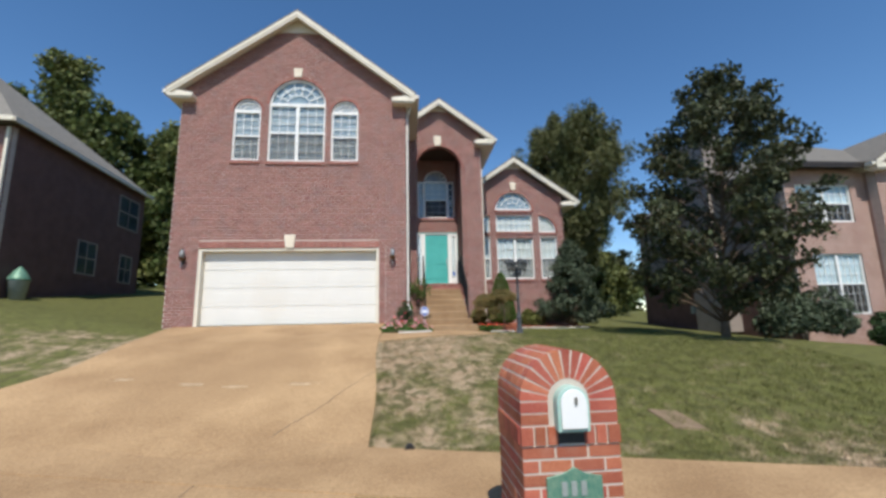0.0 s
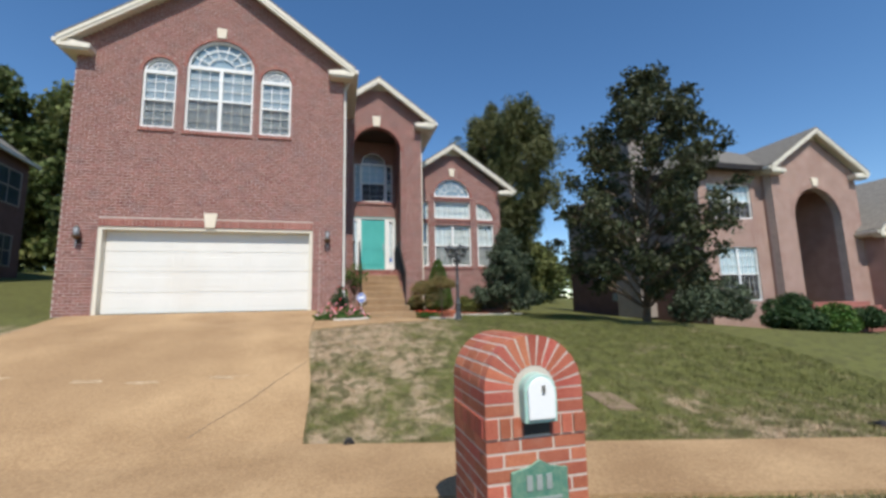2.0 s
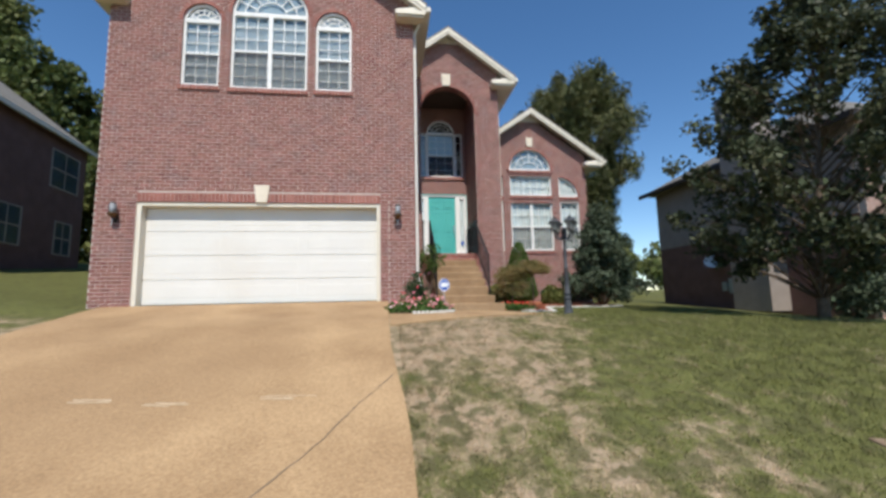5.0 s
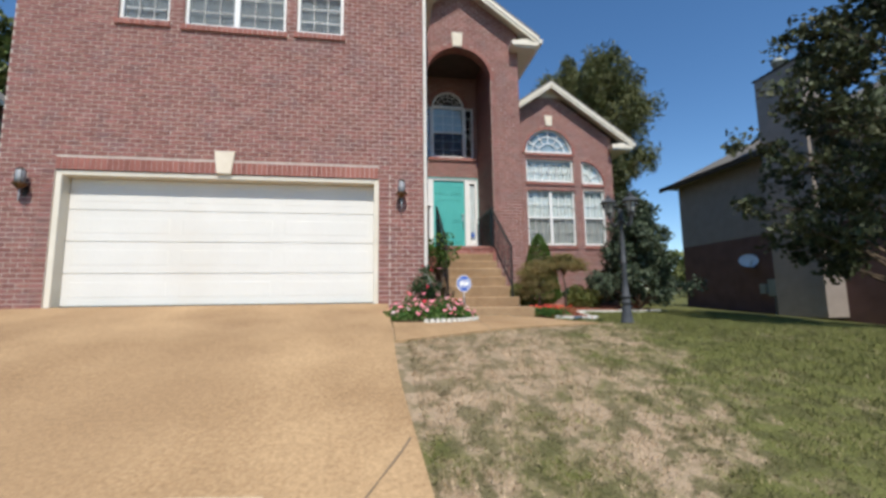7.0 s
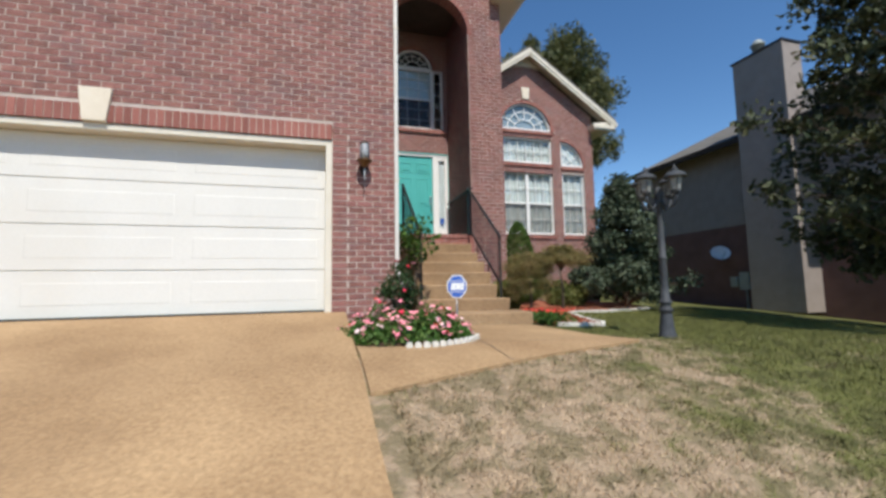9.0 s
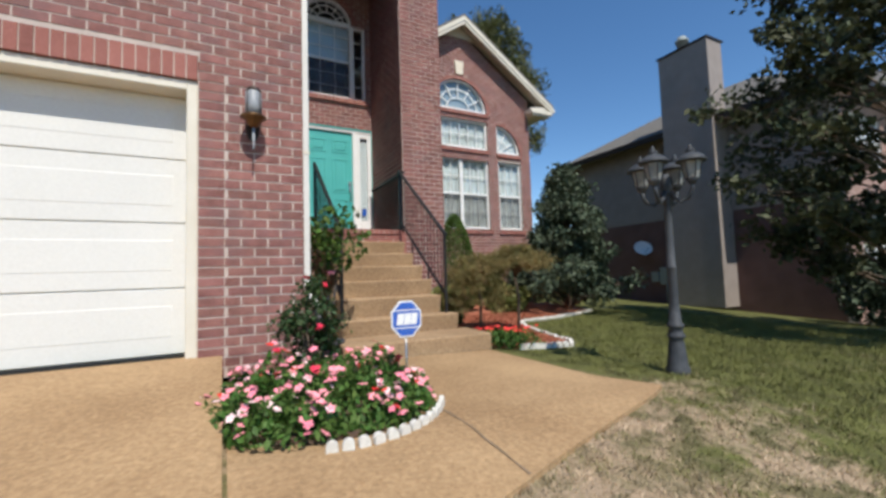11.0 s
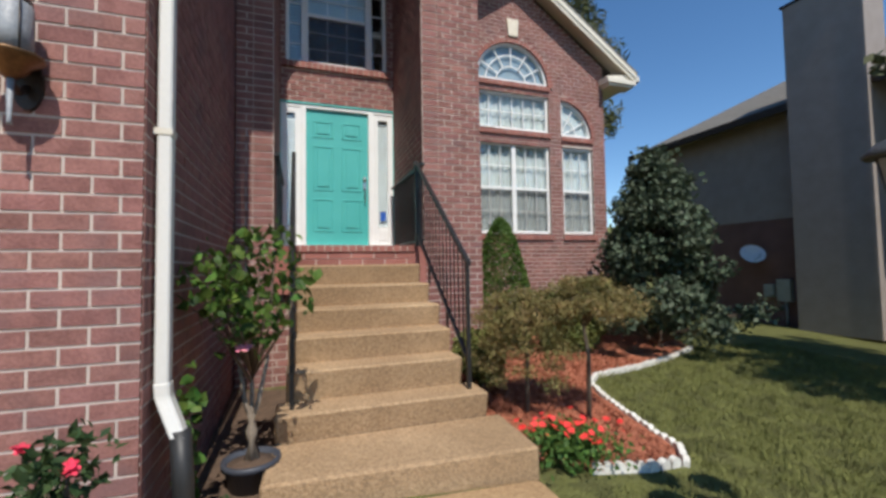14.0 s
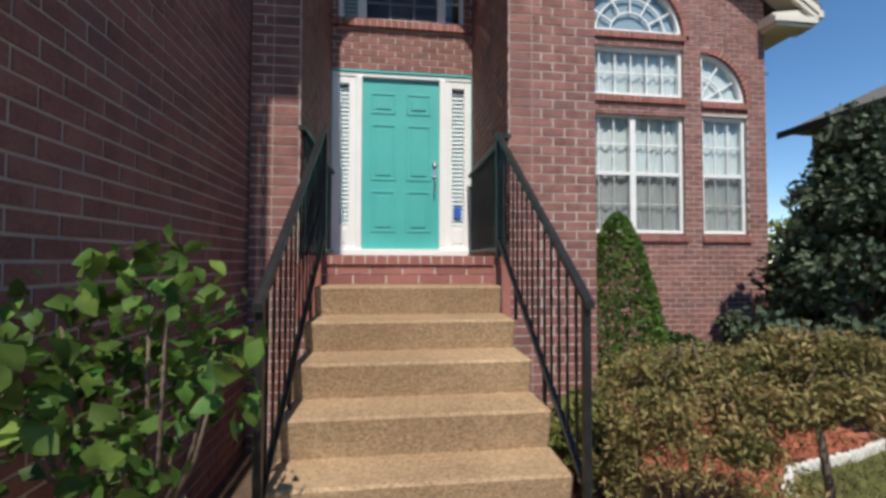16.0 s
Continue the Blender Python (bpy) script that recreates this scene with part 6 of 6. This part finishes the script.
tagged(new("mulch_bed", raw_mesh("mulch_bed", v, f, MULCH)), "red wood mulch bed beside the steps", "flower bed", kind="structure")


def in_bed(x, y):
    inside = False
    for (x0, y0), (x1, y1) in zip(BED, BED[1:] + BED[:1]):
        if (y0 > y) != (y1 > y) and x < (x1 - x0) * (y - y0) / (y1 - y0) + x0 - 0.08:
            inside = not inside
    return inside


chips = []
for _ in range(9000):
    while True:
        x, y = random.uniform(2.2, 5.2), random.uniform(12.5, 15.5)
        if in_bed(x, y):
            break
    chips.append((x, y, ground_z(x, y) + 0.05))
tagged(new("mulch_chips", leaf_mesh("mulch_chips", chips, 0.018, MULCH, 4, 2.0)), "loose red mulch chips on the bed", "mulch", kind="stuff")
edge = thing("bed_edging", (3.42, 12.75, 1.15), "white scalloped concrete edging round the bed", "edging")
EDGE_LINE = BED[1:12]
ep = []
for (x0, y0), (x1, y1) in zip(EDGE_LINE, EDGE_LINE[1:]):
    k = max(1, round(math.hypot(x1 - x0, y1 - y0) / 0.09))
    ep += [(x0 + (x1 - x0) * i / k, y0 + (y1 - y0) * i / k, math.atan2(y1 - y0, x1 - x0)) for i in range(k)]
EDGE_WHITE = material("chalky_white_concrete", (0.56, 0.53, 0.47), (0.7, 0.68, 0.62), 9.0, 0.9, 0.3, 80)
bm = bmesh.new()
prism(bm, [(-0.041, -0.06), (0.041, -0.06), (0.041, 0.04)] + arc(0, 0.04, 0.041, 20, 160, 6) + [(-0.041, 0.04)], -0.022, 0.022)
em = bpy.data.meshes.new("edging_stone")
bm.normal_update()
bm.to_mesh(em)
bm.free()
em.materials.append(EDGE_WHITE)
for x, y, a in ep:
    o = part("edging_stone", em, None, edge)
    o.matrix_basis = Matrix.Translation((x, y, ground_z(x, y) + 0.008 + random.uniform(-0.006, 0.006))) @ pose(0, 0, 0, random.uniform(-6, 6), random.uniform(-4, 4), math.degrees(a)) @ Matrix.Scale(0.8, 4, (0, 0, 1))


def flowers(name, spots, petal, mat, parent, label=""):
    """Five-petalled blooms, each petal a small rounded blade."""
    v, f = [], []
    for x, y, z in spots:
        tx, ty = random.uniform(-0.7, 0.7), random.uniform(-0.9, 0.3)
        nrm = Vector((tx, ty, 1)).normalized()
        u = nrm.orthogonal().normalized()
        w = nrm.cross(u)
        a0 = random.random() * 6
        s = petal * random.uniform(0.75, 1.2)
        for k in range(5):
            a = a0 + 1.2566 * k
            d, e = math.cos(a) * u + math.sin(a) * w, -math.sin(a) * u + math.cos(a) * w
            c = Vector((x, y, z))
            n = len(v)
            v += [c, c + d * s * 0.55 + e * s * 0.42 + nrm * s * 0.1, c + d * s + e * s * 0.2 + nrm * s * 0.06, c + d * s - e * s * 0.2 + nrm * s * 0.06, c + d * s * 0.55 - e * s * 0.42 + nrm * s * 0.1]
            f.append((n, n + 1, n + 2, n + 3, n + 4))
    ob = part(name, raw_mesh(name, [tuple(p) for p in v], f, mat), None, parent, label)
    ob["kind"] = "stuff"
    return ob


# bedding flowers by the corner of the garage
FB = thing("flower_bed", gz(0.0, 11.4), "pink impatiens in a small corner bed", "flowers")
def mound(x, y):
    q = ((x + 0.05) / 0.74) ** 2 + ((y - 11.4) / 0.72) ** 2
    bump = math.sin(x * 9 + 1.3) * math.sin(y * 8 + 0.4) + 0.6 * math.sin(x * 17 - y * 13)
    return (0.25 + 0.07 * bump) * max(0, 1 - q + 0.1 * math.sin(5 * math.atan2(y - 11.4, x + 0.05))) ** 0.5


bm = bmesh.new()
slab(bm, [(-0.04 + 0.66 * math.cos(t), 11.42 + 0.68 * math.sin(t)) for t in np.linspace(0, 6.283, 25)[:-1]], 1.1, lambda x, y: ground_z(0.3, y) + 0.06)
part("soil", bm, SOIL, FB)
pts, bl = [], []
while len(pts) < 7000:
    x, y = random.uniform(-0.85, 0.78), random.uniform(10.6, 12.2)
    if mound(x, y) > 0.02:
        pts.append((x, y, ground_z(0.3, y) + 0.04 + mound(x, y) * random.uniform(0.15, 1.1)))
while len(bl) < 500:
    x, y = random.uniform(-0.85, 0.78), random.uniform(10.6, 12.2)
    if mound(x, y) > 0.03 and math.sin(x * 14 + 2) * math.sin(y * 12) > random.uniform(-0.9, 0.7):
        bl.append((x, y, ground_z(0.3, y) + 0.06 + mound(x, y) * random.uniform(0.7, 1.25)))
part("foliage", leaf_mesh("foliage", pts, 0.026, LEAF_BED, 1.9, 0.8), None, FB)
flowers("blossom", bl[::2], 0.026, PINK, FB, "pink blossom")
flowers("blossom", bl[1::5], 0.024, PALE_PINK, FB, "pale pink blossom")
flowers("blossom", bl[3::16], 0.027, RED, FB, "red blossom")
es = thing("bed_edging", gz(0.3, 10.75), "white edging stones before the flower bed", "edging")
for k in range(13):
    a = radians(258 + 6.2 * k)
    x, y = -0.03 + 0.72 * math.cos(a), 11.36 + 0.74 * math.sin(a)
    o = part("edging_stone", em, None, es)
    o.matrix_basis = Matrix.Translation((x, y, ground_z(0.3, y) + 0.02)) @ Matrix.Rotation(a + math.pi / 2 + random.uniform(-0.2, 0.2), 4, "Z") @ Matrix.Scale(0.72, 4)
for k in range(3):
    o = part("edging_stone", em, None, es)
    o.matrix_basis = Matrix.Translation((-0.62 - 0.02 * k, 12.02 - 0.1 * k, ground_z(0.3, 11.9) + 0.02)) @ pose(0, 0, 0, 0, 8, 80 + 10 * k)
rose = shrub("rose_bush", (-0.06, 11.8, 1.22), 0.26, 0.26, 1.08, 1900, 0.026, LEAF_ROSE, "dark green rose bush with red blooms", "shrub", 18, 0.1, stems=10)
for x, y, z in ((-0.1, 11.72, 2.06), (0.02, 11.7, 2.0), (-0.34, 11.42, 1.6), (-0.05, 11.5, 1.72), (-0.15, 11.2, 1.5)):
    flowers("rose_bloom", [(x + random.gauss(0, 0.006), y + random.gauss(0, 0.006), z + 0.006 * k) for k in range(4)], 0.024, ROSE_RED, rose, "red rose bloom")
# yard sign
sign = thing("yard_sign", gz(0.49, 11.2), "blue octagonal security yard sign on a thin stake", "sign")
sx, sy, sz = 0.46, 11.22, 1.765
bm = bmesh.new()
tube(bm, ((sx, sy + 0.012, 1.15), (sx, sy + 0.012, 1.74)), 0.008, 6)
part("stake", bm, CHROME, sign, "thin metal stake")
bm = bmesh.new()
prism(bm, [(sx + 0.118 * math.cos(radians(22.5 + 45 * k)), sz + 0.132 * math.sin(radians(22.5 + 45 * k))) for k in range(8)], sy - 0.006, sy + 0.004)
part("panel", bm, WHITE, sign, "white border")
bm = bmesh.new()
prism(bm, [(sx + 0.107 * math.cos(radians(22.5 + 45 * k)), sz + 0.12 * math.sin(radians(22.5 + 45 * k))) for k in range(8)], sy - 0.009, sy - 0.0065)
part("face", bm, SIGNBLUE, sign, "blue face")
bm = bmesh.new()
for q in ((-0.075, -0.028), (-0.024, 0.024), (0.028, 0.07)):
    prism(bm, ((sx + q[0], sz - 0.038), (sx + q[1], sz - 0.038), (sx + q[1] + 0.012, sz + 0.038), (sx + q[0] + 0.012, sz + 0.038)), sy - 0.0115, sy - 0.0095)
box(bm, sx - 0.09, sx + 0.09, sy - 0.0112, sy - 0.0095, sz + 0.055, sz + 0.062), box(bm, sx - 0.09, sx + 0.09, sy - 0.0112, sy - 0.0095, sz - 0.063, sz - 0.056)
part("emblem_bars", bm, WHITE, sign, "white emblem bars")
# soil strip and potted hibiscus between wall and steps
bm = bmesh.new()
slab(bm, ((0.0, 12.4), (0.45, 12.55), (0.58, 13.3), (0.58, 14.9), (0.0, 15.0)), 0.95, lambda x, y: max(1.2, ground_z(x, y) + 0.012))
tagged(part("ground_soil", bm, SOIL), "dark soil strip between wall and steps", "soil", kind="structure")
hx, hy, hz = 0.35, 13.1, 1.2
hib = thing("potted_hibiscus", (hx, hy, hz), "leafy potted hibiscus standard in a dark pot", "plant")
bm = bmesh.new()
lathe(bm, ((0.12, hz), (0.155, hz + 0.17), (0.172, hz + 0.17), (0.172, hz + 0.205), (0.15, hz + 0.205), (0.142, hz + 0.17)), hx, hy, 18)
part("pot", bm, POT, hib, "dark blue-grey plastic pot")
bm = bmesh.new()
lathe(bm, ((0.138, hz + 0.15), (0.138, hz + 0.178), (0.05, hz + 0.19)), hx, hy, 16)
part("soil", bm, SOIL, hib)
STEM = material("pale_grey_stem", (0.2, 0.16, 0.12), (0.32, 0.26, 0.2), 14.0, 0.9, 0.6, 60)
for k, (dx, dy) in enumerate(((0.0, 0.0), (0.035, 0.02), (-0.03, 0.015))):
    bm = bmesh.new()
    tube(bm, ((hx + dx, hy + dy, hz + 0.17), (hx - dx * 0.6, hy + dy, hz + 0.36), (hx + dx * 1.2, hy - dy, hz + 0.55), (hx + dx * 2.6, hy + dy, hz + 0.82)), [0.02, 0.017, 0.015, 0.012], 7)
    part("stem", bm, STEM, hib)
hc = []
for i in range(16):
    a, q = i * 2.4, math.sqrt((i + 0.5) / 16)
    e = (hx + math.cos(a) * 0.3 * q, hy - 0.12 + math.sin(a) * 0.3 * q, hz + 0.98 + 0.56 * random.random())
    bm = bmesh.new()
    tube(bm, ((hx, hy, hz + 0.66 + 0.1 * random.random()), (hx + (e[0] - hx) * 0.7, hy + (e[1] - hy) * 0.7, hz + 1.0), e), [0.01, 0.007, 0.004], 5)
    part("branch", bm, BARK, hib)
    hc.append(e)
part("foliage", leaf_mesh("foliage", clumps(hc, [0.16] * 16, 36, 1.1, 0.15), 0.046, LEAF_HIB, 1.4, 0.5, 0.45, True), None, hib)
flowers("blossom", [(hx - 0.02, hy - 0.25, hz + 0.92)], 0.05, PINK, hib, "single pink bloom")
vine = thing("ivy_vine", (0.06, 12.6, 1.2), "trailing green ivy at the shaded wall foot", "plant")
vp = [(0.07 + random.uniform(0, 0.08), 12.62 + random.uniform(-0.1, 0.12), 1.25 + 0.85 * random.random()) for _ in range(90)]
part("foliage", leaf_mesh("foliage", vp, 0.05, LEAF_HIB, 1.2, 0.2, 0.35, True), None, vine)
shrub("corner_shrub", (0.2, 12.5, 1.2), 0.16, 0.16, 0.32, 900, 0.025, LEAF_ROSE, "small green shrub by the pot", lumps=5)
# red flowers by the bottom step
rf = thing("flower_bed", gz(2.5, 12.87), "red flowers in a low green clump", "flowers")
rp = [(2.5 + random.gauss(0, 0.15), 12.88 + random.gauss(0, 0.15), ground_z(2.6, 12.9) + 0.04 + random.random() * 0.17) for _ in range(1500)]
part("foliage", leaf_mesh("foliage", rp, 0.028, LEAF_BED, 1.8, 0.8), None, rf)
flowers("blossom", [(2.5 + random.gauss(0, 0.16), 12.86 + random.gauss(0, 0.14), ground_z(2.6, 12.9) + 0.2 + random.random() * 0.05) for _ in range(42)], 0.028, RED, rf, "red blooms")


# ---- grass blades on the near lawn ----
def on_lawn(x, y):
    if x < -0.5 and y > 5.4 - 0.25 * (x + 0.43):
        return False
    if walk_line(x) - 1.27 < y < walk_line(x):
        return False
    if x < -0.35 and y < 5.4:
        return False
    if x < 2.35 and y > 9.74 + 0.31 * (x + 0.56):
        return False
    if y > 12.45 and x < 3.35 + 0.38 * max(0, y - 12.7):
        return False
    if MX0 - 0.02 < x < MX1 + 0.02 and MY0 - 0.02 < y < MY1 + 0.02:
        return False
    return True


gp, gh = [], []
r2 = random.Random(3)
while len(gp) < 230000:
    y = 2.1 + 13.6 * r2.random()
    x = -0.5 + 9.5 * r2.random() ** 1.4
    k = noise.noise(Vector((x * 4.2, y * 4.2, 0))) + 0.6 * noise.noise(Vector((x * 11, y * 11, 5)))
    if k > r2.uniform(-0.9, 0.5) and on_lawn(x, y):
        gp.append((x, y, ground_z(x, y)))
        gh.append((0.028 + 0.022 * max(0, 1 + k)) * (0.55 + 0.45 * smooth(2.2, 4.2, x)))
G = np.array(gp)
n = len(G)
h = (np.array(gh) * rng.uniform(0.6, 1.3, n))[:, None]
w = rng.uniform(0.003, 0.006, n)[:, None]
a = rng.random(n) * 6.283
side = np.stack([np.cos(a), np.sin(a), 0 * a], 1) * w
tip = G + np.concatenate([rng.normal(0, 0.026, (n, 2)), h], 1)
base = G - (0, 0, 0.005)
vv = np.stack([base - side, base + side, tip], 1).reshape(-1, 3)
me = bpy.data.meshes.new("grass")
me.vertices.add(3 * n), me.loops.add(3 * n), me.polygons.add(n)
me.vertices.foreach_set("co", vv.ravel())
me.loops.foreach_set("vertex_index", np.arange(3 * n, dtype=np.int32))
me.polygons.foreach_set("loop_start", np.arange(0, 3 * n, 3, dtype=np.int32))
me.update()
me.materials.append(BLADES)
tagged(new("grass", me), "short dry patchy lawn grass", "grass", kind="stuff")

# ---- single bricks last ----
LATER_MAIL()
lay_late()
